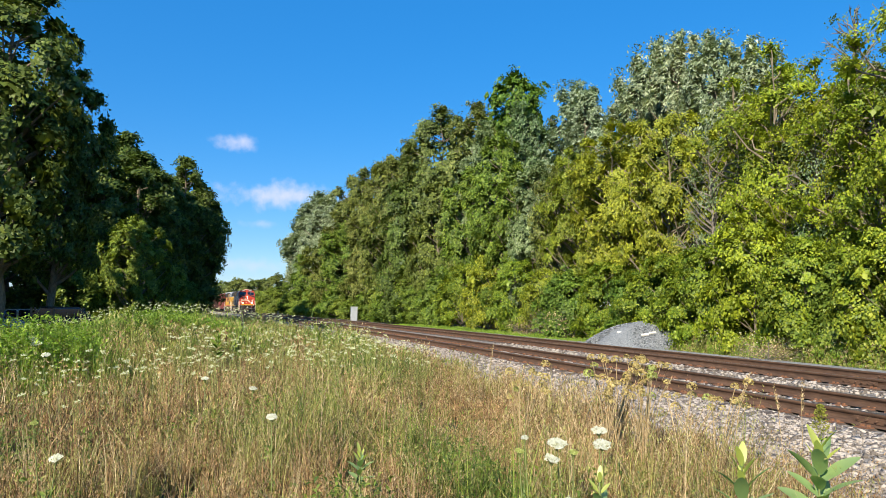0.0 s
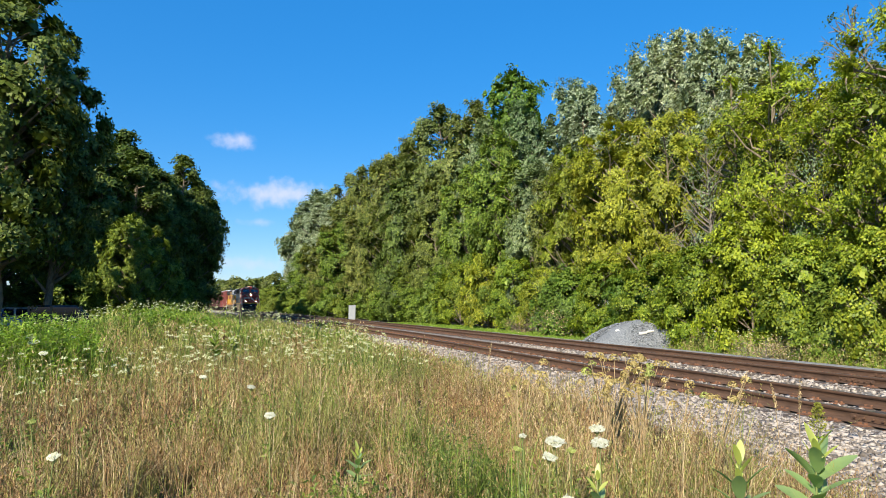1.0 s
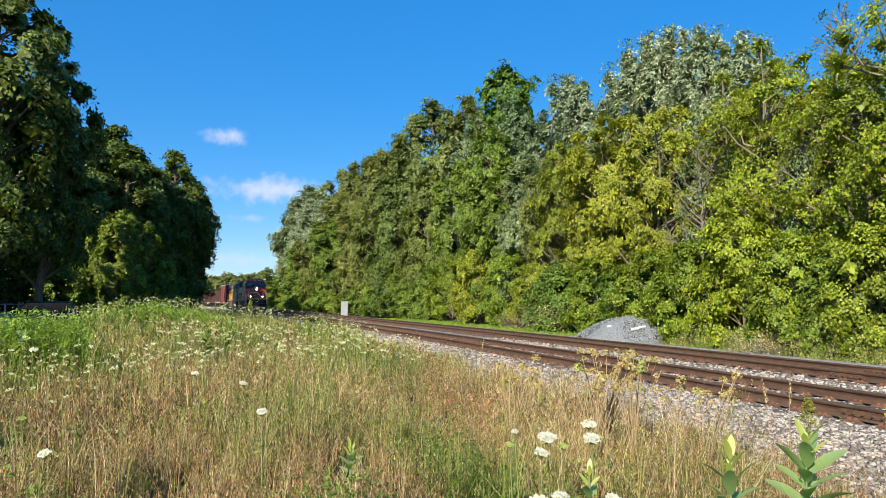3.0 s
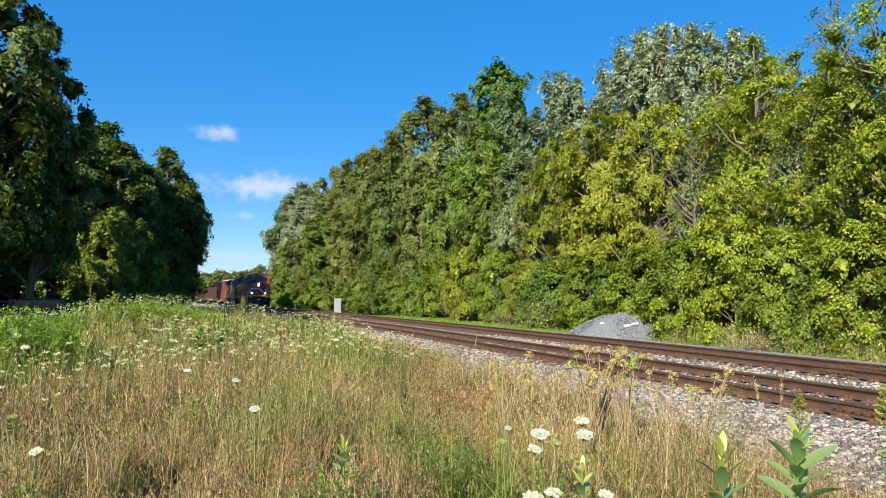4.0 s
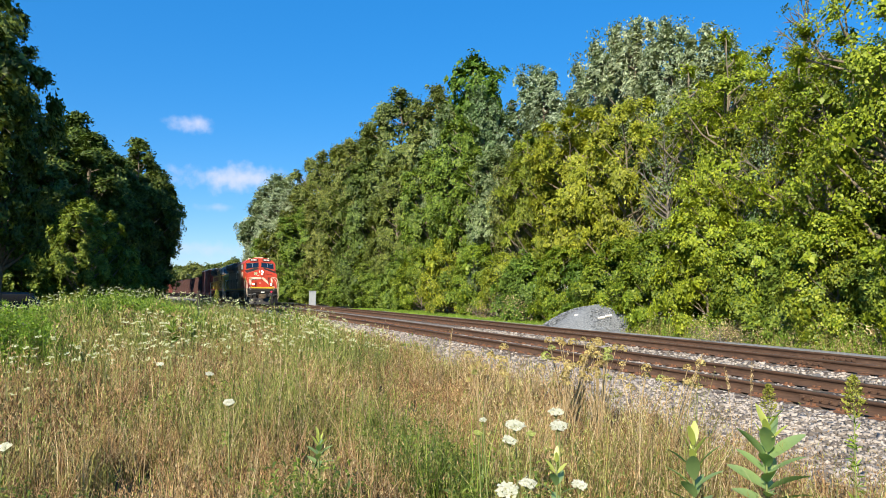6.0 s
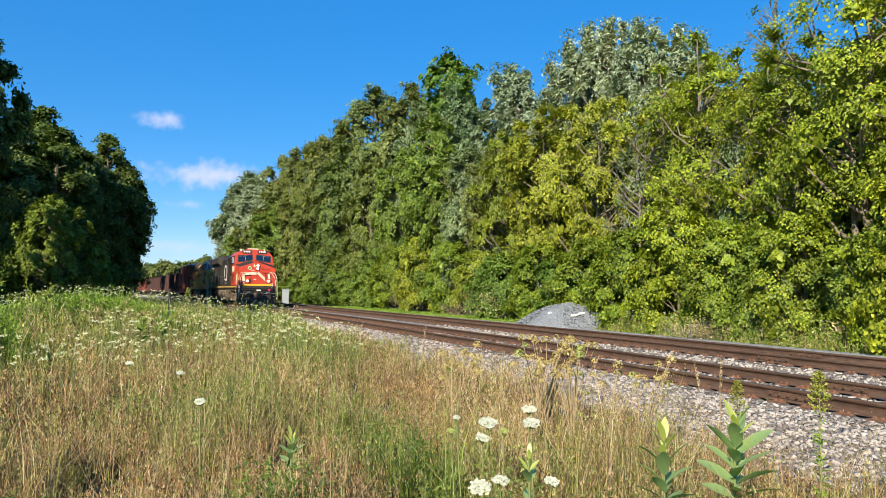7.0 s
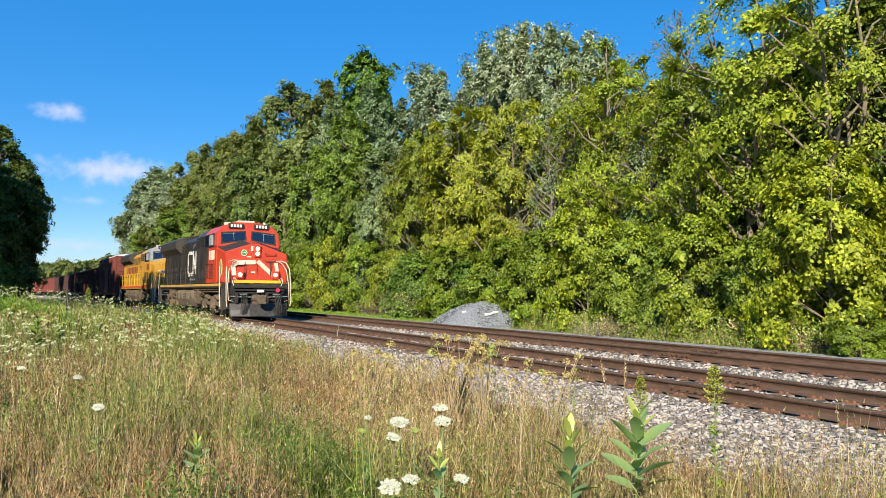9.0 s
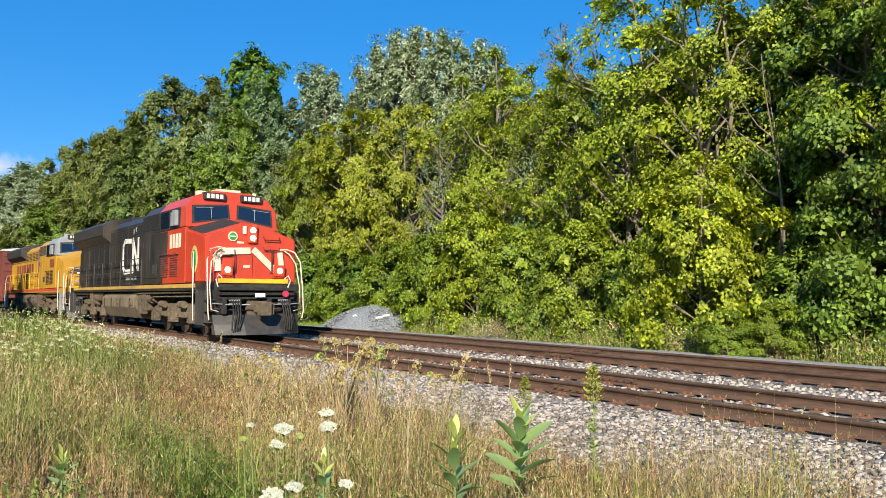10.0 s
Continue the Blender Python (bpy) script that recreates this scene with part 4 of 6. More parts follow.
def build_meadow():
    rng = np.random.default_rng(77)
    names = ("straw", "brown", "grass", "olivegrass", "lush")
    made, heads = {k: [] for k in names}, {k: [] for k in names}
    # tussocks: a few stems from one root, leaning outward, with bare gaps between the tussocks
    for n, per_tuft, d0, d1, a0, a1, w, hl in ((5200, 16, 2.0, 8.5, -42, 70, 0.0056, 0.0155), (5000, 12, 8.5, 17, -40, 45, 0.009, 0.027), (5300, 8, 17, 34, -36, 22, 0.020, 0.055), (1200, 7, 34, 80, -18, 8, 0.04, 0.12)):
        cx, cy = wedge(n, d0, d1, a0, a1, rng)
        gap = (patches(cx, cy, 3.6, 44) < -0.30) & (rng.random(len(cx)) < 0.85) & (np.hypot(cx, cy) < 11)
        cx, cy = cx[~gap], cy[~gap]
        cd = np.hypot(cx, cy)
        p, q = patches(cx, cy, 0.9, 3), patches(cx, cy, 2.4, 8)
        u = line_x(cy) - cx
        bush = np.exp(-(((cx + 3.5) / 1.5) ** 4 + ((cy - 13.8) / 1.2) ** 4))
        green = 0.04 + ease(cd, 8.5, 19) * 0.62 + 0.34 * p + 0.22 * q - 0.30 * (1 - ease(u, 3.3, 5.5))
        green = green - 0.9 * np.exp(-(((cx - 0.95) / 0.5) ** 2 + ((cy - 5.2) / 1.5) ** 2))
        green = green + 1.3 * np.exp(-(((cx - 1.75) / 0.4) ** 2 + ((cy - 6.0) / 1.5) ** 2)) + 0.5 * np.exp(-(((cx + 1.4) / 0.7) ** 2 + ((cy - 5.0) / 1.2) ** 2)) + 1.2 * bush
        lushness = ease(cd, 19, 26) * ease(-cx, -1.0, 3.0) + bush
        rnd = rng.random(len(cx))
        kind = np.where(green + 0.6 * (rnd - 0.5) > 0.66, 2, np.where(green + 0.8 * (rnd - 0.5) > 0.36, 3, np.where(rng.random(len(cx)) + 0.25 * q - 0.2 * ease(0.6 - cx, 0, 1.5) < 0.60, 1, 0)))
        kind = np.where(lushness + 0.6 * (rng.random(len(cx)) - 0.5) > 0.62, 4, kind)
        th = 0.60 + 0.15 * p + 0.24 * q + 0.04 * ease(lushness, 0.3, 1) + 0.25 * bush - 0.28 * (1 - ease(u, 2.5, 4.0))
        th = np.maximum(0.15, th * (0.36 + 1.08 * rng.random(len(cx)) ** 1.7))
        th = np.minimum(th, np.maximum(0.3, (cd - 1.0) * 0.30))
        tuft_r = 0.02 + 0.10 * rng.random(len(cx)) * np.sqrt(cd / 6)
        # within a tussock
        k = per_tuft
        ang, rad = rng.uniform(0, 6.28, (len(cx), k)), np.sqrt(rng.random((len(cx), k))) * tuft_r[:, None]
        x, y = (cx[:, None] + np.cos(ang) * rad).ravel(), (cy[:, None] + np.sin(ang) * rad).ravel()
        h = (th[:, None] * rng.uniform(0.4, 1.12, (len(cx), k))).ravel()
        kk = np.repeat(kind, k)
        mix = rng.random(len(kk))
        kk = np.where((mix < 0.14) & (kk != 4), 3, np.where((mix > 0.86) & (kk != 4), 0, kk))
        for i, name in enumerate(names):
            s = kk == i
            if not s.any():
                continue
            m, tip = blades(x[s], y[s], h[s], np.full(s.sum(), w) * (1.6 if name in ("lush", "grass") else 1.0), rng, 0.42)
            made[name].append(m)
            root = np.stack([x[s], y[s], ground_z(x[s], y[s])], -1)
            for _ in range({"straw": 6, "brown": 10, "grass": 5, "olivegrass": 7, "lush": 5}[name]):
                t = rng.uniform(0.25, 1.0, len(tip))[:, None] ** 0.8
                c = root + (tip - root) * np.concatenate([t * t, t * t, t], 1) + rng.normal(0, 0.026, (len(tip), 3)) * (hl / 0.024)
                leafy = name in ("lush", "grass", "olivegrass")
                d = unit(np.array([0, 0, 1.3]) + rng.normal(0, 0.6, (len(c), 3)))
                side = unit(np.cross(d, rng.normal(0, 1, (len(c), 3))))
                heads[name].append(leaf_tris(c, d, side, np.full(len(c), hl * (1.8 if leafy else 1.5)), rng, 0.24))
    # low green growth between the tussocks
    x, y = wedge(19000, 2.0, 12, -42, 68, rng)
    h = rng.uniform(0.06, 0.30, len(x)) * (0.7 + 0.4 * patches(x, y, 1.7, 21))
    m, tip = blades(x, y, np.maximum(h, 0.04), np.full(len(x), 0.010), rng, 0.5)
    made["grass"].append(m)
    words = {"straw": "dry straw-coloured grass stalks", "brown": "dry brown weeds gone to seed", "grass": "green grass tufts", "olivegrass": "yellowing meadow weeds", "lush": "bright green leafy weeds"}
    for name, chunks in made.items():
        tagged(part("meadow_grass", mesh_np(name, *join_arrays(chunks)), M[name]), words[name] + " of the meadow", "grass", kind="stuff")
        tagged(part("meadow_seed", mesh_np(name + "_heads", *join_arrays(heads[name])), M[name]), "small seed heads and leaves among " + words[name], "grass", kind="stuff")


def umbel(centres, size, rng, cup=0.0, n=14, tilt=0.0):
    """Flat heads of many tiny florets."""
    chunks = []
    for _ in range(n):
        k = len(centres)
        ang, rad = rng.uniform(0, 6.28, k), np.sqrt(rng.random(k))
        off = np.stack([np.cos(ang) * rad, np.sin(ang) * rad, cup * (rad ** 2) + rng.normal(0, 0.06, k) + tilt * np.sin(ang) * rad], -1) * np.asarray(size)[:, None] * 0.5
        s = np.asarray(size) * 0.14
        a0 = rng.uniform(0, 6.28, k)
        e1 = np.stack([np.cos(a0), np.sin(a0), tilt * np.sin(a0) + rng.normal(0, 0.25, k)], -1) * s[:, None]
        e2 = np.stack([-np.sin(a0), np.cos(a0), tilt * np.cos(a0) + rng.normal(0, 0.25, k)], -1) * s[:, None]
        c = centres + off
        v = np.stack([c - e1, c - e2, c + e1, c + e2], 1).reshape(-1, 3)
        chunks.append((v, np.arange(4 * k).reshape(-1, 4)))
    return join_arrays(chunks)


def build_meadow_flowers():
    rng = np.random.default_rng(9)
    x, y = [], []
    for n, d0, d1, a0, a1 in ((40, 5, 8, -22, 24), (900, 8, 16, -15, 14), (1000, 16, 32, -15, 10)):
        a, b = wedge(n, d0, d1, a0, a1, rng)
        x.append(a)
        y.append(b)
    x, y = np.concatenate(x), np.concatenate(y)
    keep = patches(x, y, 0.5, 31) + 0.9 * rng.random(len(x)) + 0.3 * ease(np.hypot(x, y), 8, 13) > 0.35
    keep &= np.hypot((x + 4.4) / 3.2, (y - 13.4) / 3.4) > 1
    x, y = x[keep], y[keep]
    h = rng.uniform(0.78, 1.08, len(x)) * (0.72 + 0.28 * ease(np.hypot(x, y), 6, 11))
    stalk, tip = blades(x, y, h, np.full(len(x), 0.006), rng, 0.1)
    size = rng.uniform(0.035, 0.090, len(x))
    tagged(part("wild_carrot_flowers", mesh_np("wild_carrot_flowers", *umbel(tip, size, rng, 0.1, 12, 0.35)), M["cream_petal"]), "scattered flat cream wild carrot flowers over the meadow", "flowers", kind="stuff")
    tagged(part("flower_stalks", mesh_np("flower_stalks", *stalk), M["stem"]), "thin green stalks of the meadow flowers", "flowers", kind="stuff")


def build_verge():
    rng = np.random.default_rng(19)
    n = 34000
    y = rng.uniform(2, 75, n)
    u = rng.uniform(9.6, 12.6, n)
    u = np.where(y > 35, 7.8 + (u - 9.1) * 1.4, u)
    x = line_x(y) + u
    keep = np.hypot((x - 17.4) / 2.3, (y - 30.6) / 2.0) > 1
    x, y, u = x[keep], y[keep], u[keep]
    tall = (1 - ease(y, 33, 38)) * ease(u, 9.6, 10.3)
    h = (0.20 + 0.66 * tall) * rng.uniform(0.5, 1.2, len(x))
    rnd = rng.random(len(x)) + 0.25 * patches(x, y, 0.9, 5)
    dry = (rnd > 0.72) & (y < 34)
    dull = ~dry & (rng.random(len(x)) < 0.45) & (y < 36)
    for sel, name, label in ((~dry & ~dull, "lush", "green weeds on the far verge"), (dull, "olivegrass", "yellowing weeds on the far verge"), (dry, "straw", "dry grass on the far verge")):
        (v, f), tip = blades(x[sel], y[sel], h[sel], np.full(sel.sum(), 0.015), rng, 0.25, ground_z(x[sel], y[sel]) - 0.02)
        root = np.stack([x[sel], y[sel], ground_z(x[sel], y[sel])], -1)
        ch = []
        for _ in range(4):
            t = rng.uniform(0.3, 1.0, len(tip))[:, None]
            c = root + (tip - root) * t + rng.normal(0, 0.03, (len(tip), 3))
            d = unit(np.array([0, 0, 0.6]) + rng.normal(0, 0.6, (len(c), 3)))
            ch.append(leaf_tris(c, d, unit(np.cross(d, rng.normal(0, 1, (len(c), 3)))), 0.09 * (0.5 + h[sel]), rng, 0.35))
        tagged(part("verge_weeds", mesh_np("verge_weeds", v, f), M[name]), label, "grass", kind="stuff")
        tagged(part("verge_leaves", mesh_np("verge_leaves", *join_arrays(ch)), M[name]), "small leaves of the " + label, "grass", kind="stuff")
    k = rng.random(len(x)) < 0.11 * (tall > 0.6)
    size = rng.uniform(0.05, 0.10, k.sum())
    c = np.stack([x[k], y[k], ground_z(x[k], y[k]) + h[k] + 0.05], -1)
    tagged(part("verge_flowers", mesh_np("verge_flowers", *umbel(c, size, rng, 0.1, 10, 0.5)), M["petal"]), "small white flowers among the verge weeds", "flowers", kind="stuff")


def build_leafy_weeds():
    """Leafy stems in patches: a tall clump on the rise, and broad low weeds among the near grass."""
    rng = np.random.default_rng(58)
    chunks, stalks = {"lush": [], "grass": []}, []
    spots = [(-3.7, 13.6, 1.4, 1.0, 1000, 1.02, 1.38, "lush", 0.11, 14), (-3.6, 23.5, 3.4, 2.4, 1900, 0.50, 0.78, "lush", 0.14, 9), (-1.3, 5.0, 0.9, 0.9, 210, 0.25, 0.50, "grass", 0.055, 12),
             (1.75, 6.0, 0.40, 1.3, 240, 0.35, 0.66, "grass", 0.06, 11), (-0.2, 4.4, 0.5, 0.5, 80, 0.25, 0.5, "grass", 0.06, 11), (0.7, 4.9, 0.4, 0.5, 90, 0.4, 0.62, "grass", 0.07, 12),
             (2.3, 4.2, 0.7, 0.5, 110, 0.3, 0.55, "grass", 0.05, 10), (3.4, 5.6, 0.7, 0.9, 110, 0.3, 0.6, "grass", 0.05, 9), (-2.5, 8.2, 1.2, 0.9, 160, 0.35, 0.65, "grass", 0.07, 9), (0.3, 9.0, 1.2, 1.2, 160, 0.4, 0.7, "grass", 0.07, 8)]
    for cx, cy, rx, ry, n, h0, h1, name, size, per in spots:
        a0, r = rng.uniform(0, 6.28, n), np.sqrt(rng.random(n))
        x, y = cx + np.cos(a0) * r * rx, cy + np.sin(a0) * r * ry
        h = rng.uniform(h0, h1, n) * (1.05 - 0.25 * r ** 2)
        st, tip = blades(x, y, h, np.full(n, 0.006 * (1 + 0.05 * cy)), rng, 0.18)
        stalks.append(st)
        root = np.stack([x, y, ground_z(x, y)], -1)
        for _ in range(per):
            t = rng.uniform(0.25, 1.0, n)[:, None]
            d = unit(np.stack([rng.normal(0, 1, n), rng.normal(0, 1, n), rng.uniform(0.1, 1.0, n)], -1))
            c = root + (tip - root) * np.concatenate([t * t, t * t, t], 1) + d * size * 0.45
            side = unit(np.cross(d, np.array([0, 0, 1.0]) + rng.normal(0, 0.3, (n, 3))))
            chunks[name].append(leaf_quads(c, d, side, np.full(n, size), rng, 0.28, 0.4))
    for name, ch in chunks.items():
        tagged(part("leafy_weeds", mesh_np("leafy_weeds", *join_arrays(ch)), M[name]), "patches of green leafy weeds in the meadow", "plants", kind="stuff")
    tagged(part("weed_stalks", mesh_np("weed_stalks", *join_arrays(stalks)), M["stem"]), "green stalks of the leafy weeds", "plants", kind="stuff")


build_meadow()
build_leafy_weeds()
build_meadow_flowers()
build_verge()


# ---------------------------------------------------------------- the train
SPINNING = []      # wheelsets: object, place along its vehicle, wheel radius


def wheelset(parent, y, r):
    bm = bmesh.new()
    for s in (-1, 1):
        disc(bm, (s * 0.745, 0, 0), "x", r, 0.12, 28)
        disc(bm, (s * 0.69, 0, 0), "x", r + 0.028, 0.03, 28)
        disc(bm, (s * 0.815, 0, 0), "x", r * 0.3, 0.08, 14)
        for k in range(5):
            a0 = k * 2 * math.pi / 5
            disc(bm, (s * 0.808, math.cos(a0) * r * 0.6, math.sin(a0) * r * 0.6), "x", r * 0.13, 0.012, 10)
    disc(bm, (0, 0, 0), "x", 0.09, 1.9, 12)
    ob = part("wheelset", bm, M["wheel"], parent, at=pose(0, y, r))
    SPINNING.append((ob, y, r))
    return ob


def truck(parent, yc, half, r, wheels, mat_):
    """A bogie: two cast side frames with boxes and springs, wheelsets between them."""
    for s in (-1, 1):
        bm = bmesh.new()
        e = half + 0.45
        prism(bm, [(yc - e, 0.62), (yc - e, 0.82), (yc - half * 0.8, 1.0), (yc + half * 0.8, 1.0), (yc + e, 0.82), (yc + e, 0.62), (yc + half * 0.55, 0.52), (yc - half * 0.55, 0.52)], "x", s * 0.98, s * 1.14, 0.02)
        f = part("side_frame", bm, mat_, parent)
        for yw in wheels:
            part("journal_box", boxes((s * 1.12, s * 1.30, yw - 0.17, yw + 0.17, 0.36, 0.72), bevel=0.03), mat_, f)
            for dy in (-0.3, 0.3):
                sp = bmesh.new()
                for k in range(4):
                    disc(sp, (s * 1.19, yw + dy, 0.40 + 0.075 * k), "z", 0.10, 0.05, 12)
                    disc(sp, (s * 1.19, yw + dy, 0.435 + 0.075 * k), "z", 0.075, 0.03, 12)
                part("coil_spring", sp, mat_, f)
        for dy in (-0.5, 0.5):
            cyl = bmesh.new()
            disc(cyl, (s * 1.24, yc + half * dy, 0.95), "y", 0.12, 0.45, 14)
            part("brake_cylinder", cyl, mat_, f)
    for yw in wheels:
        wheelset(parent, yw, r)


def marks(bm, x, rows):
    """Flat painted bars on a side, each (y0, y1, z0, z1)."""
    for y0, y1, z0, z1 in rows:
        box(bm, x - 0.004, x + 0.004, y0, y1, z0, z1)
    return bm


def bent_band(pts, w, x, axis="x", thick=0.008):
    """A flat band of width w along a polyline in a side or front plane."""
    bm = bmesh.new()
    for (p0, p1) in zip(pts, pts[1:]):
        a0, b0 = Vector(p0), Vector(p1)
        d = (b0 - a0)
        n = Vector((-d.y, d.x)).normalized() * w / 2
        d = d.normalized() * w * 0.35
        c = [a0 - d + n, b0 + d + n, b0 + d - n, a0 - d - n]
        prism(bm, [tuple(q) for q in c], axis, x - thick / 2, x + thick / 2)
    return bm


def locomotive(pal, label):
    t = thing("locomotive", label, "locomotive", "locomotives of the train")
    body, hood, cabtop, under, tank, rail_m = pal["body"], pal["hood"], pal["cabtop"], pal["under"], pal["tank"], pal["rails"]
    L = 21.0
    part("frame", boxes((-1.5, 1.5, 0.9, 20.1, 1.40, 1.62), bevel=0.015), pal["sill"], t)
    st = part("sill_stripe", boxes((-1.515, -1.503, 1.75, 19.3, 1.49, 1.61), (1.503, 1.515, 1.75, 19.3, 1.49, 1.61)), pal["stripe"], t, "dusty yellow stripe")
    part("underframe", boxes((-0.8, 0.8, 1.2, 19.8, 0.95, 1.40)), M["grime"], t)
    # front end
    bm = bmesh.new()
    loft(bm, [[(-1.32, 0.50, 0.10), (-0.55, 0.05, 0.10), (0.55, 0.05, 0.10), (1.32, 0.50, 0.10), (1.32, 0.78, 0.10), (-1.32, 0.78, 0.10)],
              [(-1.34, 0.60, 0.40), (-0.55, 0.26, 0.40), (0.55, 0.26, 0.40), (1.34, 0.60, 0.40), (1.34, 0.78, 0.40), (-1.34, 0.78, 0.40)],
              [(-1.36, 0.66, 0.68), (-0.55, 0.46, 0.68), (0.55, 0.46, 0.68), (1.36, 0.66, 0.68), (1.36, 0.78, 0.68), (-1.36, 0.78, 0.68)]])
    part("plow", bm, M["plow"], t, "scuffed dark grey steel plow")
    part("pilot_plate", boxes((-1.34, 1.34, 0.78, 0.90, 0.30, 1.42)), M["grime"], t)
    an = boxes((-1.15, 1.15, 0.42, 0.90, 1.40, 1.50), (-1.15, 1.15, 0.46, 0.90, 1.26, 1.34), (-1.15, 1.15, 0.50, 0.90, 1.14, 1.20), bevel=0.012)
    part("anticlimber", an, M["grime"], t)
    part("front_stripe", boxes((-1.12, 1.12, 0.86, 0.905, 1.625, 1.76), bevel=0.008), M["safety"], t, "yellow edge stripe")
    co = boxes((-0.14, 0.14, 0.1, 0.80, 0.74, 0.98), (-0.22, 0.10, -0.22, 0.14, 0.66, 1.06), (0.10, 0.24, -0.10, 0.12, 0.68, 1.04), (-0.34, 0.34, 0.55, 0.80, 0.62, 1.10), bevel=0.03)
    part("coupler", co, M["under"], t)
    hs = []
    for s in (-1, 1):
        for k in range(4):
            x0 = s * (0.66 + 0.075 * k)
            hs.append(([(x0, 0.50, 1.12), (x0, 0.28, 1.02), (x0 + s * 0.02, 0.20, 0.72), (x0 + s * 0.06, 0.16, 0.45), (x0 + s * 0.05, 0.20, 0.22)]))
    for p in hs:
        part("air_hose", tubes("air_hose", [p], 0.022), M["grime"], t)
    for s in (-1, 1):
        part("hose_bracket", boxes((s * 0.62, s * 0.93, 0.44, 0.52, 1.08, 1.13), (s * 0.62, s * 0.93, 0.44, 0.52, 1.00, 1.03), bevel=0.008), M["lightgrey"], t)
        part("uncoupling_lever", tubes("uncoupling_lever", [[(s * 1.40, 0.55, 1.02), (s * 0.95, 0.48, 0.98), (s * 0.35, 0.30, 0.98)]], 0.018), M["lightgrey"], t)
        # step well with treads, and the white grab rails beside it
        part("step_panel", boxes((s * 1.36, s * 1.50, 0.92, 1.76, 0.36, 1.40), bevel=0.02), pal["steps"], t)
        [part("step_tread", boxes((s * 1.30, s * 1.55, 0.66, 0.95, 0.45 + 0.33 * k, 0.48 + 0.33 * k)), M["plow"], t) for k in range(3)]
        part("grab_rail", tubes("grab_rail", [[(s * 1.48, 0.60, 0.55), (s * 1.52, 0.58, 0.80), (s * 1.52, 0.66, 1.5), (s * 1.50, 0.80, 2.30), (s * 1.36, 0.92, 2.62), (s * 1.12, 0.98, 2.70), (s * 0.88, 1.0, 2.68)]], 0.021, 8), M["cream"], t, "white grab rail")
        part("grab_rail", tubes("grab_rail", [[(s * 1.20, 0.62, 0.78), (s * 1.42, 0.60, 0.84), (s * 1.44, 0.70, 1.5), (s * 1.36, 0.84, 2.25), (s * 1.18, 0.94, 2.56), (s * 1.02, 0.98, 2.66)]], 0.018, 8), M["cream"], t, "white grab rail")
        part("grab_rail", tubes("grab_rail", [[(s * 1.54, 1.80, 0.50), (s * 1.56, 1.80, 1.2), (s * 1.56, 1.82, 2.40), (s * 1.50, 1.95, 2.60)]], 0.018, 8), M["cream"], t, "white grab rail")
        part("corner_loop", tubes("corner_loop", [[(s * 1.12, 0.88, 1.50), (s * 1.20, 0.86, 1.72), (s * 1.12, 0.86, 1.88), (s * 1.02, 0.88, 1.80), (s * 1.00, 0.88, 1.62)]], 0.02, 6), M["white"], t)
    # nose
    nose = bmesh.new()
    loft(nose, [[(-1.45, 1.02, 1.64), (1.45, 1.02, 1.64), (1.46, 1.10, 3.02), (0.22, 1.14, 3.46), (-0.22, 1.14, 3.46), (-1.46, 1.10, 3.02)],
                [(-1.52, 2.70, 1.64), (1.52, 2.70, 1.64), (1.52, 2.70, 3.34), (0.24, 2.70, 3.74), (-0.24, 2.70, 3.74), (-1.52, 2.70, 3.34)]])
    bmesh.ops.bevel(nose, geom=nose.edges[:], offset=0.035, segments=2, affect="EDGES")
    no = part("nose", nose, body, t)
    part("headlight_box", boxes((-0.15, 0.15, 1.02, 1.30, 2.86, 3.42), bevel=0.03), body, no)
    for z in (3.02, 3.26):
        b = bmesh.new()
        disc(b, (0, 1.012, z), "y", 0.085, 0.03, 24)
        part("headlight", b, pal["lamp"], no, pal["lamp_label"])
    for s in (-1, 1):
        part("ditch_light_box", boxes((s * 0.84 - 0.17, s * 0.84 + 0.17, 0.88, 1.12, 1.84, 2.20), (s * 0.84 - 0.22, s * 0.84 + 0.22, 0.92, 1.05, 1.78, 1.84), bevel=0.025), body, no)
        b = bmesh.new()
        disc(b, (s * 0.84, 0.872, 2.02), "y", 0.085, 0.03, 24)
        part("ditch_light", b, pal["ditch"], no, pal["lamp_label"])
        part("nose_rail", tubes("nose_rail", [[(s * 0.60, 1.08, 1.9), (s * 0.60, 0.94, 2.0), (s * 0.60, 0.95, 2.62), (s * 0.60, 1.1, 2.70)]], 0.018, 6), M["grime"], no)
    part("door_panel", boxes((-0.52, 0.0, 1.020, 1.05, 1.72, 2.72), bevel=0.012), body, no)
    for x, z in ((0.38, 2.98), (0.38, 2.66), (-1.2, 2.45)):
        part("grab_iron", tubes("grab_iron", [[(x, 1.10, z + 0.10), (x, 1.02, z), (x + 0.52, 1.02, z), (x + 0.52, 1.10, z + 0.10)]], 0.017, 6), M["grime"], no)
    if pal["nose_marks"]:
        part("nose_marking", bent_band([(-0.16, 2.62), (-1.00, 2.58), (-1.14, 2.42), (-1.10, 2.05)], 0.20, 1.02, "y", 0.07), M["cream"], no, "weathered white painted band")
        part("nose_marking", bent_band([(0.06, 2.62), (0.78, 1.98)], 0.20, 1.02, "y", 0.07), M["cream"], no, "weathered white painted band")
        part("nose_marking", bent_band([(0.90, 2.55), (0.98, 2.0)], 0.15, 1.02, "y", 0.07), M["cream"], no, "weathered white painted band")
        part("lower_marking", boxes((-0.30, -0.10, 1.005, 1.018, 2.10, 2.18)), M["cream"], no)
        b = bmesh.new()
        disc(b, (-0.62, 1.085, 3.05), "y", 0.15, 0.02, 24)
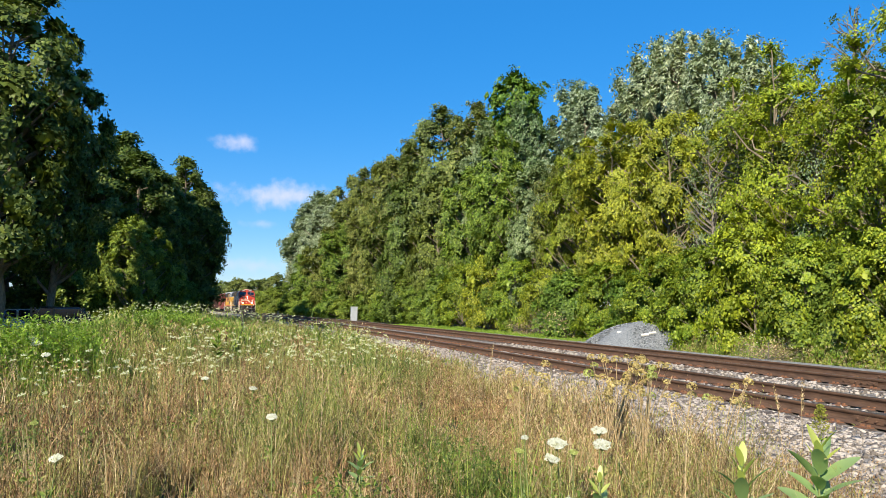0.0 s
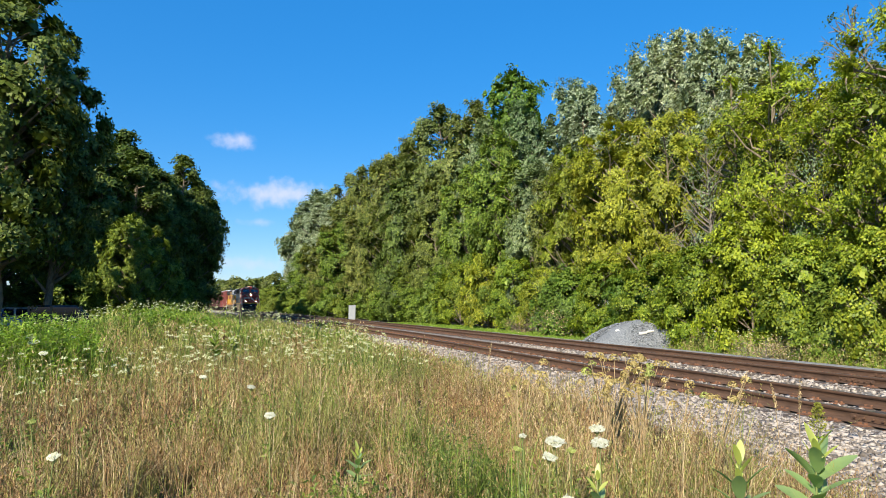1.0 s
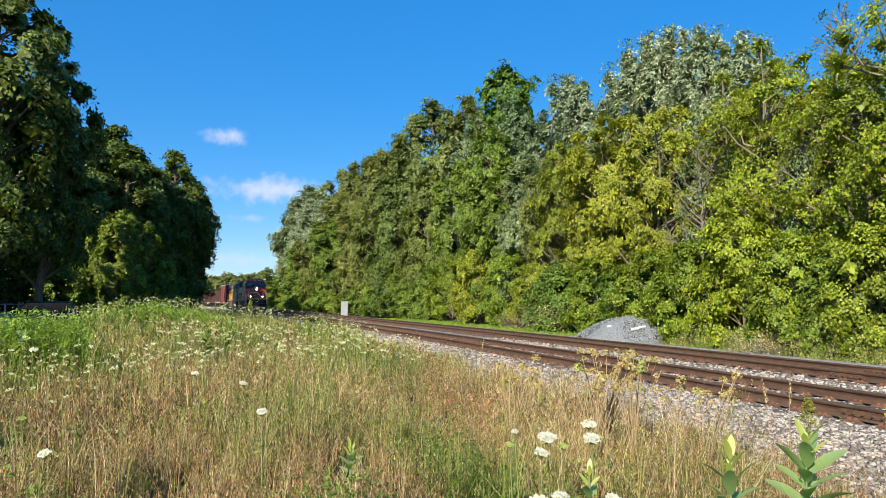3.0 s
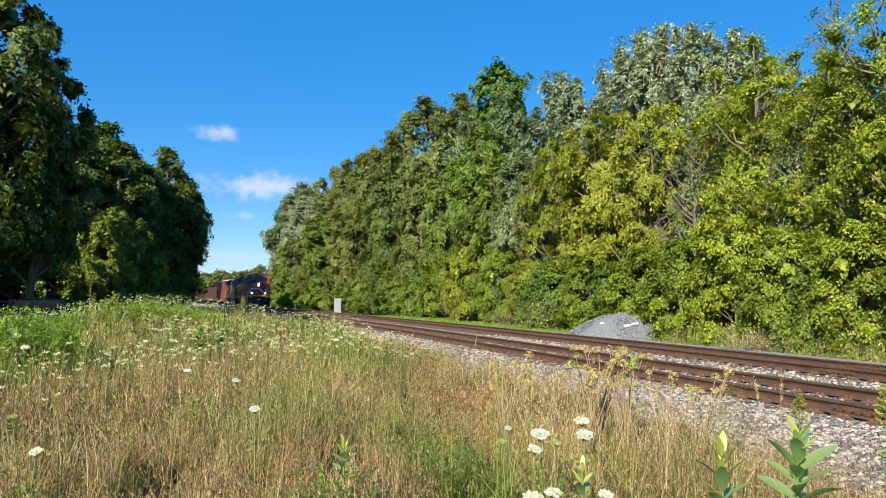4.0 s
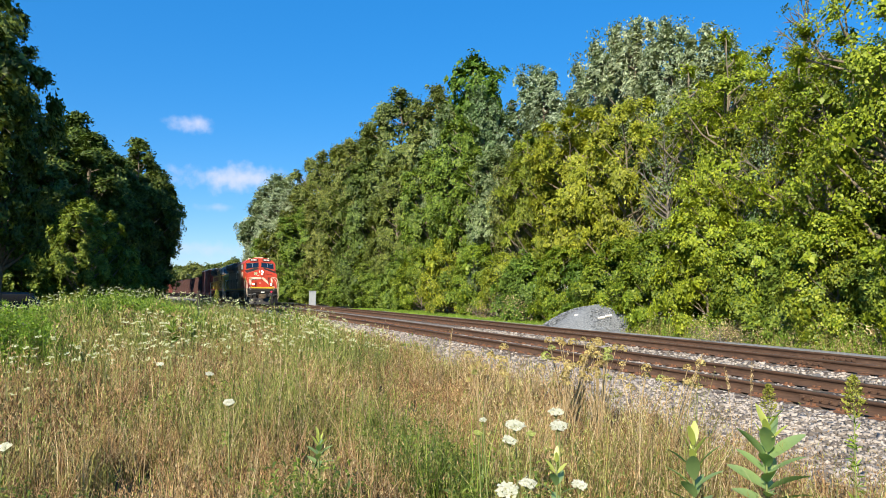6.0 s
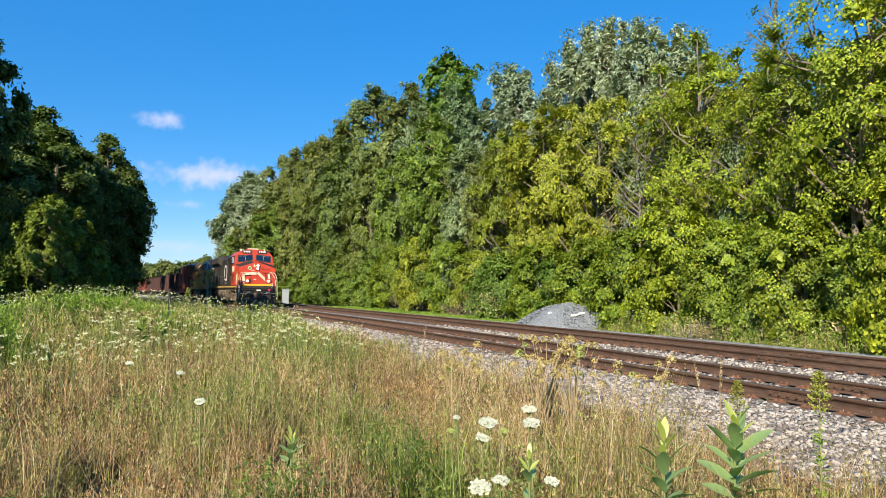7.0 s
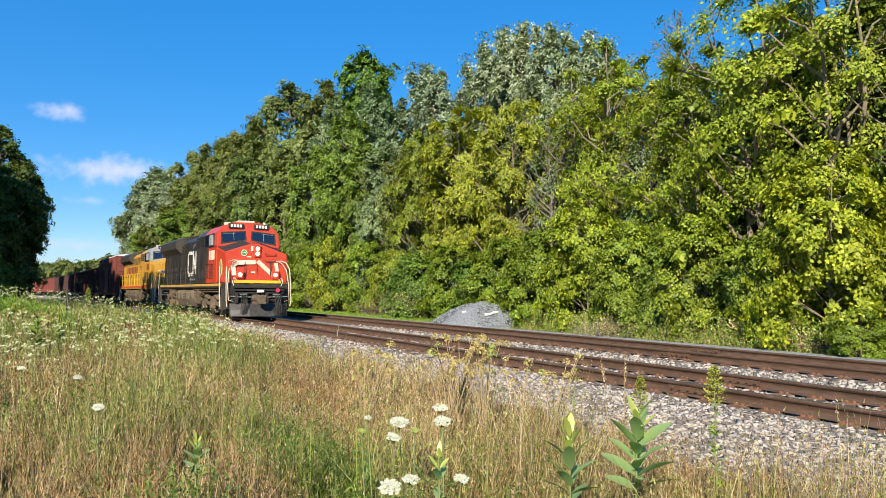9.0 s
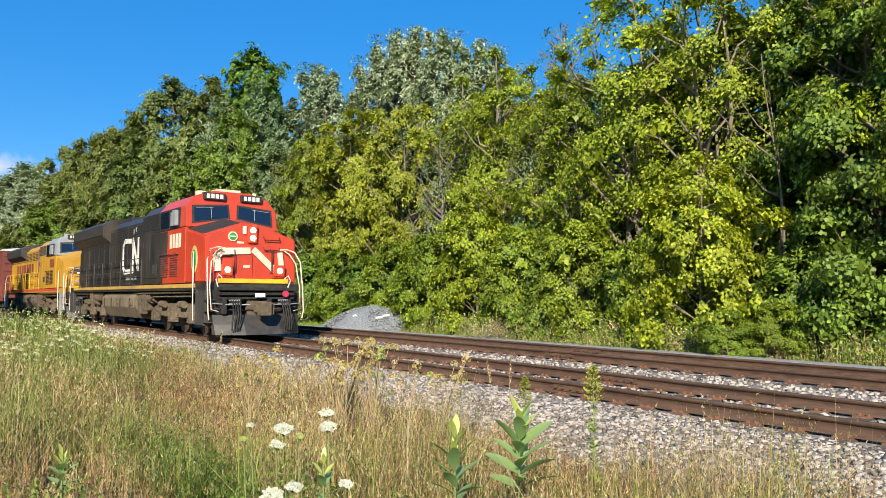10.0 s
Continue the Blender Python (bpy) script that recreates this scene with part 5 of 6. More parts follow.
        part("badge", b, M["cream"], no)
        b = bmesh.new()
        disc(b, (-0.62, 1.078, 3.05), "y", 0.118, 0.02, 24)
        part("badge", b, M["badge"], no, "round green badge")
        part("badge_bar", boxes((-0.72, -0.52, 1.06, 1.07, 3.035, 3.065)), M["cream"], no)
        part("data_plate", boxes((-0.30, -0.19, 1.09, 1.105, 3.14, 3.38), (-0.48, -0.28, 1.075, 1.09, 2.84, 2.90)), M["cream"], no)
        b = bmesh.new()
        disc(b, (0, 0, 0), "x", 0.5, 0.016, 28)
        part("crest", b, M["gold"], no, "faded gold oval crest", at=Matrix.LocRotScale((-1.492, 1.92, 2.35), Euler((0, 0, radians(2.4))), (1, 0.50, 0.85)))
        b = bmesh.new()
        disc(b, (0, 0, 0), "x", 0.36, 0.03, 28)
        part("crest_centre", b, M["badge"], no, at=Matrix.LocRotScale((-1.494, 1.92, 2.35), Euler((0, 0, radians(2.4))), (1, 0.46, 0.85)))
    else:
        part("wing_marking", bent_band([(-0.95, 2.62), (-0.2, 2.50), (0.2, 2.50), (0.95, 2.62)], 0.10, 1.02, "y", 0.07), M["navy"], no, "dark blue wing stripe")
        part("wing_marking", bent_band([(-0.80, 2.44), (-0.2, 2.34), (0.2, 2.34), (0.80, 2.44)], 0.08, 1.02, "y", 0.07), M["white"], no, "white wing stripe")
        part("wing_marking", bent_band([(-0.60, 2.28), (-0.2, 2.20), (0.2, 2.20), (0.60, 2.28)], 0.08, 1.02, "y", 0.07), M["navy"], no, "dark blue wing stripe")
    # cab: lower part, upper part with the windows, roof
    lo = bmesh.new()
    prism(lo, [(-1.54, 1.64), (1.54, 1.64), (1.54, 3.40), (-1.54, 3.40)], "y", 2.66, 5.5, 0.02)
    cabp = part("cab", lo, body, t)
    up = bmesh.new()
    ring = [(-1.54, 3.40), (1.54, 3.40), (1.52, 4.08), (1.22, 4.44), (0.62, 4.64), (-0.62, 4.64), (-1.22, 4.44), (-1.52, 4.08)]
    loft(up, [[(x, 2.60 + 0.16 * (z - 3.4), z) for x, z in ring], [(x, 5.5, z) for x, z in ring]])
    bmesh.ops.bevel(up, geom=up.edges[:], offset=0.03, segments=2, affect="EDGES")
    ct = part("cab_top", up, cabtop, t)
    for s in (-1, 1):
        def face(px, pz, out=0.0):
            return (s * px, 2.60 + 0.16 * (pz - 3.4) - out, pz)
        g = bmesh.new()
        loft(g, [[face(px, pz, 0.004) for px, pz in ((0.10, 3.74), (1.36, 3.52), (1.34, 4.12), (0.14, 4.22))], [face(px, pz, -0.03) for px, pz in ((0.10, 3.74), (1.36, 3.52), (1.34, 4.12), (0.14, 4.22))]])
        part("windshield_gasket", g, M["grime"], ct)
        g = bmesh.new()
        loft(g, [[face(px, pz, 0.012) for px, pz in ((0.17, 3.79), (1.28, 3.60), (1.27, 4.06), (0.20, 4.16))], [face(px, pz, -0.02) for px, pz in ((0.17, 3.79), (1.28, 3.60), (1.27, 4.06), (0.20, 4.16))]])
        part("windshield", g, M["glass"], ct, "dark blue reflecting windshield")
        part("wiper", tubes("wiper", [[face(0.72, 3.72, 0.03), face(0.74, 4.10, 0.03)], [face(0.66, 4.08, 0.03), face(1.22, 4.04, 0.03)]], 0.010, 5), M["lightgrey"], ct)
        nb = part("number_board", boxes((s * 0.62 - 0.36, s * 0.62 + 0.36, 2.66, 2.90, 4.33, 4.56), bevel=0.015), M["grime"], ct, "dark number board")
        digits = boxes(*[(s * 0.62 - 0.27 + 0.145 * k, s * 0.62 - 0.165 + 0.145 * k, 2.652, 2.662, 4.375, 4.515) for k in range(4)])
        part("number_bars", digits, M["white"], nb)
        # side windows with a raised sun panel
        sx = s * 1.545
        for y0, y1 in ((3.25, 4.15), (4.28, 5.15)):
            part("side_window_frame", boxes((sx - 0.012, sx + 0.012, y0 - 0.06, y1 + 0.06, 3.42, 4.08)), M["grime"], ct)
            part("side_window", boxes((sx - 0.018, sx + 0.018, y0, y1, 3.48, 4.02)), M["glass"], ct)
        part("wind_deflector", boxes((sx - 0.12, sx + 0.12, 3.35, 3.62, 3.50, 4.0), (sx - 0.12, sx + 0.12, 3.72, 3.80, 3.5, 3.95)), M["lightgrey"], ct, "pale side panel")
    for b in ((-0.45, 0.35, 2.95, 3.5, 4.62, 4.74), (-1.12, -0.85, 2.86, 3.1, 4.44, 4.62), (0.8, 0.92, 3.0, 3.1, 4.5, 4.7)):
        part("roof_hatch", boxes(b, bevel=0.02), pal["hatch"], ct)
    part("horn", tubes("horn", [[(0.1, 4.4, 4.70), (0.1, 4.0, 4.74)], [(0.3, 4.4, 4.70), (0.3, 3.95, 4.78)]], 0.045, 8), M["grime"], ct)
    for s in (-1, 1):
        x = s * 1.548
        part("number_bars", marks(bmesh.new(), x, [(3.08 + 0.30 * k, 3.28 + 0.30 * k, 2.78, 3.24) for k in range(4)]), pal["mark"], cabp)
        for y0 in (3.35, 4.35):
            part("vent_grille", boxes(*[(x - 0.014, x + 0.014, y0, y0 + 0.78, 1.86 + 0.075 * k, 1.90 + 0.075 * k) for k in range(10)]), pal["grille"], cabp)
        part("cab_rail", tubes("cab_rail", [[(x, 3.3, 2.58), (x + s * 0.05, 3.3, 2.60), (x + s * 0.05, 5.2, 2.60), (x, 5.2, 2.58)]], 0.016, 6), pal["grille"], cabp)
    if pal["nose_marks"]:
        for s in (-1, 1):
            pl = bmesh.new()
            prism(pl, [(4.95, 1.66), (4.45, 2.62), (4.42, 3.38), (5.49, 3.38), (5.49, 1.66)], "x", s * 1.541, s * 1.552)
            part("rear_side_panel", pl, hood, cabp, "black painted rear of the cab side")
            pl = bmesh.new()
            prism(pl, [(4.20, 3.41), (4.20, 4.06), (5.49, 4.06), (5.49, 3.41)], "x", s * 1.530, s * 1.556)
            part("rear_side_panel", pl, hood, ct, "black painted rear of the cab side")
            pl = bmesh.new()
            loft(pl, [[(s * 0.26, 1.45, 3.520), (s * 1.40, 1.45, 3.125), (s * 1.40, 1.45, 3.085), (s * 0.26, 1.45, 3.48)],
                      [(s * 0.28, 2.62, 3.735), (s * 1.47, 2.62, 3.355), (s * 1.47, 2.62, 3.315), (s * 0.28, 2.62, 3.695)]])
            part("antiglare_panel", pl, M["grime"], no, "matt black nose top")
        b = bmesh.new()
        disc(b, (0.82, 0.40, 1.30), "y", 0.10, 0.05, 16)
        part("hose_cover", b, M["magenta"], t, "red round cover")
        part("data_plate", boxes((-0.16, 0.16, 0.405, 0.42, 1.20, 1.32)), M["white"], t)
        for x0 in (-1.06, -0.62, 0.34, 0.98):
            part("front_bracket", boxes((x0 - 0.07, x0 + 0.07, 0.48, 0.80, 0.70, 1.16), (x0 - 0.11, x0 + 0.05, 0.56, 0.80, 0.86, 1.02), bevel=0.02), M["grime"], t)
        for z0 in (0.86, 1.02):
            part("air_pipe", tubes("air_pipe", [[(-1.3, 0.70, z0), (-0.5, 0.62, z0 - 0.05), (0.5, 0.62, z0 - 0.02), (1.3, 0.70, z0 + 0.03)]], 0.03, 7), M["plow"], t)
    # full-width cabinet behind the cab, then the long hood
    w = bmesh.new()
    prism(w, [(-1.49, 1.64), (1.49, 1.64), (1.49, 4.10), (1.15, 4.42), (-1.15, 4.42), (-1.49, 4.10)], "y", 5.5, 7.6, 0.02)
    ca = part("equipment_cabinet", w, hood, t)
    for k in range(2):
        part("cabinet_door", boxes((-1.512, -1.492, 5.62 + 0.98 * k, 6.50 + 0.98 * k, 1.85, 3.40), bevel=0.006), hood, ca)
    for k in range(2):
        part("upper_grille", boxes(*[(-1.508, -1.494, 5.7 + 0.95 * k, 6.5 + 0.95 * k, 3.56 + 0.08 * j, 3.61 + 0.08 * j) for j in range(7)]), pal["grille2"], ca)
    part("cabinet_marks", marks(bmesh.new(), -1.516, [(6.9, 7.0, 2.9, 3.15), (7.35, 7.45, 2.95, 3.2), (5.7, 6.2, 2.0, 2.3)]), M["plow"], ca)
    h = bmesh.new()
    prism(h, [(-1.2, 1.64), (1.2, 1.64), (1.2, 4.05), (0.9, 4.34), (-0.9, 4.34), (-1.2, 4.05)], "y", 7.6, 19.4, 0.02)
    ho = part("long_hood", h, hood, t)
    for k in range(12):
        y0 = 7.75 + 0.98 * k
        d = part("hood_door", boxes((-1.222, -1.2, y0, y0 + 0.90, 1.80, 3.30), bevel=0.006), hood, ho)
        part("door_handle", boxes((-1.245, -1.22, y0 + 0.74, y0 + 0.80, 2.4, 2.62), bevel=0.005), M["grime"], d)
        part("hood_door", boxes((1.2, 1.222, y0, y0 + 0.90, 1.80, 3.30), bevel=0.006), hood, ho)
        part("upper_grille", boxes(*[(-1.212, -1.198, y0 + 0.05, y0 + 0.85, 3.42 + 0.09 * j, 3.47 + 0.09 * j) for j in range(6)]), pal["grille2"], ho)
    part("roof_walk", boxes((-0.72, 0.72, 8.6, 13.5, 4.34, 4.40), (-0.5, 0.5, 9.2, 10.6, 4.38, 4.54), (-0.9, 0.9, 11.4, 13.4, 4.32, 4.50), bevel=0.02), pal["roof"], ho)
    ra = bmesh.new()
    prism(ra, [(-1.1, 3.45), (-1.52, 3.80), (-1.54, 4.30), (-1.05, 4.56), (1.05, 4.56), (1.54, 4.30), (1.52, 3.80), (1.1, 3.45)], "y", 13.6, 19.6, 0.02)
    rr = part("radiator_housing", ra, pal["roof"], ho)
    part("radiator_grille", boxes(*[(-1.548, -1.52, 13.8 + 0.19 * k, 13.92 + 0.19 * k, 3.86, 4.26) for k in range(30)]), M["grime"], rr)
    part("rear_box", boxes((-0.9, 0.9, 19.4, 19.8, 1.64, 3.4), bevel=0.02), hood, ho)
    if pal["nose_marks"]:
        part("hood_marking", bent_band([(10.15, 3.40), (11.05, 3.44), (11.30, 3.22), (11.30, 2.40), (11.05, 2.18), (10.15, 2.20)], 0.19, -1.23), M["white"], ho, "white painted band")
        part("hood_marking", bent_band([(9.85, 2.18), (9.85, 3.42), (9.12, 2.25), (9.12, 3.42)], 0.20, -1.23), M["white"], ho, "white painted band")
        part("small_bars", marks(bmesh.new(), -1.23, [(9.4, 9.52, 3.72, 3.9), (9.7, 9.82, 3.66, 3.84), (9.3, 9.6, 1.86, 1.98), (9.75, 10.0, 1.86, 1.98), (10.2, 10.8, 1.86, 1.98)]), M["lightgrey"], ho)
    else:
        part("shield_marking", bent_band([(8.9, 3.75), (8.9, 2.1)], 0.9, -1.23), M["navy"], ho, "dark blue and red shield")
        part("shield_marking", boxes(*[(-1.242, -1.236, 8.5 + 0.16 * k, 8.58 + 0.16 * k, 2.2, 3.0) for k in range(5)]), M["boxcar"], ho)
        part("hood_marking", marks(bmesh.new(), -1.23, [(11.0 + 0.9 * k, 11.6 + 0.9 * k, 2.7, 3.25) for k in range(7)]), M["boxcar"], ho, "red lettering bars")
    # walkway rails
    for s in (-1, 1):
        x = s * 1.47
        for k in range(9):
            y0 = 6.2 + 1.5 * k
            part("stanchion", tubes("stanchion", [[(x, y0, 1.60), (x, y0, 2.62)]], 0.02, 6), rail_m, t)
        part("handrail", tubes("handrail", [[(x, 5.7, 2.62), (x, 19.5, 2.62)], [(x, 5.7, 2.15), (x, 19.5, 2.15)]], 0.018, 6), rail_m, t)
        part("rear_grab_rail", tubes("rear_grab_rail", [[(x, 19.5, 2.62), (x, 20.1, 2.3), (x, 20.3, 1.2), (x, 20.3, 0.5)]], 0.024, 8), M["white"], t)
        part("rear_step_panel", boxes((s * 1.36, s * 1.50, 19.4, 20.2, 0.40, 1.40), bevel=0.02), pal["steps"], t)
    # below the deck
    tk = bmesh.new()
    prism(tk, [(-1.30, 1.36), (-1.46, 1.15), (-1.46, 0.80), (-1.18, 0.38), (1.18, 0.38), (1.46, 0.80), (1.46, 1.15), (1.30, 1.36)], "y", 8.4, 13.6, 0.04)
    tp = part("fuel_tank", tk, tank, t, "dusty brown fuel tank")
    part("tank_strap", boxes(*[(-1.475, -1.455, y0, y0 + 0.08, 0.80, 1.15) for y0 in (9.2, 10.6, 12.0, 13.1)]), M["grime"], tp)
    part("filler_cap", boxes((-1.52, -1.45, 10.9, 11.12, 0.92, 1.10), (-1.50, -1.45, 8.8, 9.3, 0.86, 1.02), bevel=0.015), M["under"], tp)
    for y0, ln in ((13.9, 1.6), (6.9, 1.2)):
        b = bmesh.new()
        disc(b, (-1.22, y0 + ln / 2, 1.16), "y", 0.20, ln, 18)
        part("air_reservoir", b, under, t)
    for run in ([(-1.40, 1.9, 1.34), (-1.42, 7.8, 1.32), (-1.40, 8.6, 1.30)], [(-1.36, 2.4, 1.22), (-1.36, 6.5, 1.20), (-1.36, 7.0, 1.05), (-1.3, 8.3, 1.05)], [(-1.38, 13.6, 1.30), (-1.38, 19.2, 1.32)]):
        part("pipe_run", tubes("pipe_run", [run], 0.028, 6), under, t)
    for r in ((-1.42, -1.1, 7.3, 7.7, 0.7, 1.35), (-1.4, -1.1, 8.0, 8.3, 0.55, 1.3), (-1.42, -1.15, 15.7, 16.2, 0.95, 1.38)):
        part("equipment_box", boxes(r, bevel=0.03), under, t)
    for yc in (4.75, 16.4):
        truck(t, yc, 2.05, 0.53, [yc - 1.95, yc, yc + 1.95], under)
    return t, L


def freight_car(L, H, mat_, label, kind, roof=None):
    """A boxcar, or an open car with ribs on its sides."""
    t = thing("boxcar" if roof else "gondola_car", label, "railway car", "cars of the train")
    w = 1.52
    if roof:
        sh = part("body", boxes((-w, w, 0.5, L - 0.5, 1.05, H), bevel=0.02), mat_, t)
        b = bmesh.new()
        prism(b, [(-w - 0.04, H), (-w - 0.04, H + 0.10), (0, H + 0.30), (w + 0.04, H + 0.10), (w + 0.04, H)], "y", 0.45, L - 0.45, 0.01)
        part("roof", b, roof, t, "pale galvanised roof")
        for k in range(int(L / 1.0)):
            y0 = 0.7 + k
            part("rib", boxes((-w - 0.045, -w, y0, y0 + 0.10, 1.1, H - 0.05), bevel=0.01), mat_, sh)
        for k in range(6):
            part("end_rib", boxes((-w + 0.1, w - 0.1, 0.44, 0.50, 1.4 + 0.55 * k, 1.60 + 0.55 * k), bevel=0.02), mat_, sh)
        part("sliding_door", boxes((-w - 0.07, -w - 0.04, L * 0.42, L * 0.62, 1.1, H - 0.15), bevel=0.01), mat_, sh)
    else:
        b = boxes((-w, -w + 0.08, 0.6, L - 0.6, 1.05, H), (w - 0.08, w, 0.6, L - 0.6, 1.05, H), (-w + 0.08, w - 0.08, 0.6, 0.7, 1.05, H), (-w + 0.08, w - 0.08, L - 0.7, L - 0.6, 1.05, H), (-w + 0.08, w - 0.08, 0.7, L - 0.7, 1.05, 1.2))
        sh = part("body", b, mat_, t)
        n = int((L - 1.6) / 1.25)
        for k in range(n + 1):
            y0 = 0.62 + k * (L - 1.38) / n
            for s in (-1, 1):
                part("rib", boxes((s * w, s * (w + 0.12), y0, y0 + 0.13, 0.95, H - 0.02), bevel=0.012), mat_, sh)
        for s in (-1, 1):
            part("top_chord", boxes((s * (w - 0.1), s * (w + 0.13), 0.55, L - 0.55, H, H + 0.10), bevel=0.015), mat_, sh)
        b = bmesh.new()
        prism(b, [(-1.44, 1.2), (1.44, 1.2), (1.44, H - 0.35), (0.4, H + 0.02), (-0.5, H - 0.02), (-1.44, H - 0.3)], "y", 0.72, L - 0.72)
        part("load", b, M["grime"], t, "dark heaped load")
    part("side_sill", boxes((-w - 0.02, -w + 0.1, 0.5, L - 0.5, 0.80, 1.05), (w - 0.1, w + 0.02, 0.5, L - 0.5, 0.80, 1.05), (-0.3, 0.3, 0.2, L - 0.2, 0.75, 1.02)), mat_, t)
    part("ladder", tubes("ladder", [[(-w - 0.14, 0.7, 1.0), (-w - 0.14, 0.7, H)], [(-w - 0.14, 1.1, 1.0), (-w - 0.14, 1.1, H)]] + [[(-w - 0.14, 0.7, 1.2 + 0.4 * k), (-w - 0.14, 1.1, 1.2 + 0.4 * k)] for k in range(int((H - 1.2) / 0.4))], 0.016, 5), mat_, t)
    part("coupler", boxes((-0.12, 0.12, -0.15, 0.6, 0.74, 0.98), (-0.2, 0.2, -0.2, 0.05, 0.68, 1.04), (-0.12, 0.12, L - 0.6, L, 0.74, 0.98), bevel=0.02), M["grime"], t)
    for yc in (2.4, L - 2.4):
        truck(t, yc, 0.9, 0.46, [yc - 0.88, yc + 0.88], M["grime"])
    return t, L


RED_LOCO = dict(body=M["red"], cabtop=M["red"], hood=M["black"], sill=M["black"], stripe=M["dusty_stripe"], steps=M["plow"], under=M["under"], tank=M["tank"], rails=M["plow"],
                roof=M["black"], grille=M["boxcar"], grille2=M["grime"], mark=M["cream"], hatch=M["cream"], nose_marks=True, lamp=M["lamp"], ditch=M["ditch"], lamp_label="lit round lamp")
YELLOW_LOCO = dict(body=M["yellow"], cabtop=M["lightgrey"], hood=M["yellow"], sill=M["yellow"], stripe=M["orange_red"], steps=M["lightgrey"], under=M["under"], tank=M["under"], rails=M["safety"],
                   roof=M["plow"], grille=M["grime"], grille2=M["plow"], mark=M["boxcar"], hatch=M["lightgrey"], nose_marks=False, lamp=M["dull_lens"], ditch=M["dull_lens"], lamp_label="unlit round lamp")
TRAIN = []


def build_train():
    s0 = 0.0
    for make in (lambda: locomotive(RED_LOCO, "red-nosed black diesel locomotive with white bands and lit headlights"),
                 lambda: locomotive(YELLOW_LOCO, "yellow and grey diesel locomotive coupled behind another"),
                 lambda: freight_car(16.5, 4.55, M["boxcar"], "oxide red boxcar with a pale roof", "box", M["galv"])):
        ob, length = make()
        TRAIN.append((ob, s0, length))
        s0 += length + 0.05
    for m, label, H, n in ((M["shadecar"], "ribbed gondola car, its brown darkened for tree shade, with a heaped load", 3.75, 5), (M["boxcar"], "oxide red ribbed gondola car with a heaped load", 3.7, 3),
                           (M["rosecar"], "faded red ribbed gondola car with a heaped load", 3.6, 3)):
        for _ in range(n):
            ob, length = freight_car(15.0, H, m, label, "open")
            TRAIN.append((ob, s0, length))
            s0 += length + 0.05


build_train()


# ---------------------------------------------------------------- single things
def build_gravel_pile():
    rng = np.random.default_rng(41)
    t = thing("gravel_pile", "heap of blue-grey crushed stone beside the track", "gravel pile", m=pose(17.6, 30.8, 0.05, 0, 0, -30))
    n, k = 40, 16
    v, f = [], []
    for i in range(k):
        q = i / (k - 1)
        for j in range(n):
            a0 = 2 * math.pi * j / n
            r = q * (1 + 0.07 * math.sin(3 * a0 + 1) + 0.05 * math.sin(5 * a0))
            x, y = 2.7 * r * math.cos(a0), 1.7 * r * math.sin(a0)
            z = 1.15 * max(0.0, 1 - q ** 1.9) * (1 + 0.06 * math.sin(4 * x + 1) * math.cos(3 * y)) + rng.normal(0, 0.012)
            v.append((x, y, z))
    for i in range(k - 1):
        for j in range(n):
            f.append((i * n + j, i * n + (j + 1) % n, (i + 1) * n + (j + 1) % n, (i + 1) * n + j))
    part("mound", mesh_np("mound", v, f, True), M["pile_bed"], t)
    m = 5200
    q, a0 = np.sqrt(rng.random(m)) * 1.05, rng.uniform(0, 6.28, m)
    x, y = 2.7 * q * np.cos(a0), 1.7 * q * np.sin(a0)
    z = 1.15 * np.maximum(0, 1 - q ** 1.9)
    size = rng.uniform(0.03, 0.075, m)
    tagged(part("crushed_stone", mesh_np("crushed_stone", *rocks(m, np.stack([x, y, z], -1), size, rng)), M["pile"], t), kind="stuff")
    for x, y, a0 in ((-0.75, -0.95, 20), (0.30, -1.15, 12), (0.62, -1.0, 30)):
        z = 1.15 * (1 - math.hypot(x / 2.7, y / 1.7) ** 1.9) + 0.05
        part("pale_slab", boxes((-0.17, 0.17, -0.05, 0.05, -0.04, 0.04), bevel=0.015), M["white"], t, "pale broken slab", at=pose(x, y, z, 35, -8, a0))


def build_cabinet():
    y = 84.0
    t = thing("signal_cabinet", "pale grey metal signal cabinet beside the far track", "cabinet", m=pose(11.8, y, 0.0))
    part("plinth", boxes((-0.34, 0.34, -0.28, 0.28, 0.0, 0.35), bevel=0.02), M["gravel"], t)
    body = part("body", boxes((-0.36, 0.36, -0.30, 0.30, 0.35, 1.85), bevel=0.02), M["cabinet"], t)
    part("door", boxes((-0.30, 0.30, -0.32, -0.298, 0.45, 1.75), bevel=0.008), M["cabinet"], body)
    part("cap", boxes((-0.40, 0.40, -0.34, 0.34, 1.85, 1.91), bevel=0.015), M["cabinet"], t)


def build_stake():
    z = float(ground_z(-0.15, 22.0))
    t = thing("marker_post", "thin dark steel marker post in the meadow", "post", m=pose(-0.15, 22.0, z - 0.05, 1.5, 1, 20))
    b = bmesh.new()
    prism(b, [(-0.035, -0.03), (0.035, -0.03), (0.035, 0.0), (0.012, 0.0), (0.012, 0.035), (-0.012, 0.035), (-0.012, 0.0), (-0.035, 0.0)], "z", 0.0, 1.16, 0.003)
    part("shaft", b, M["post"], t)
    part("anchor_plate", boxes((-0.09, 0.09, -0.035, -0.028, 0.05, 0.25)), M["post"], t)


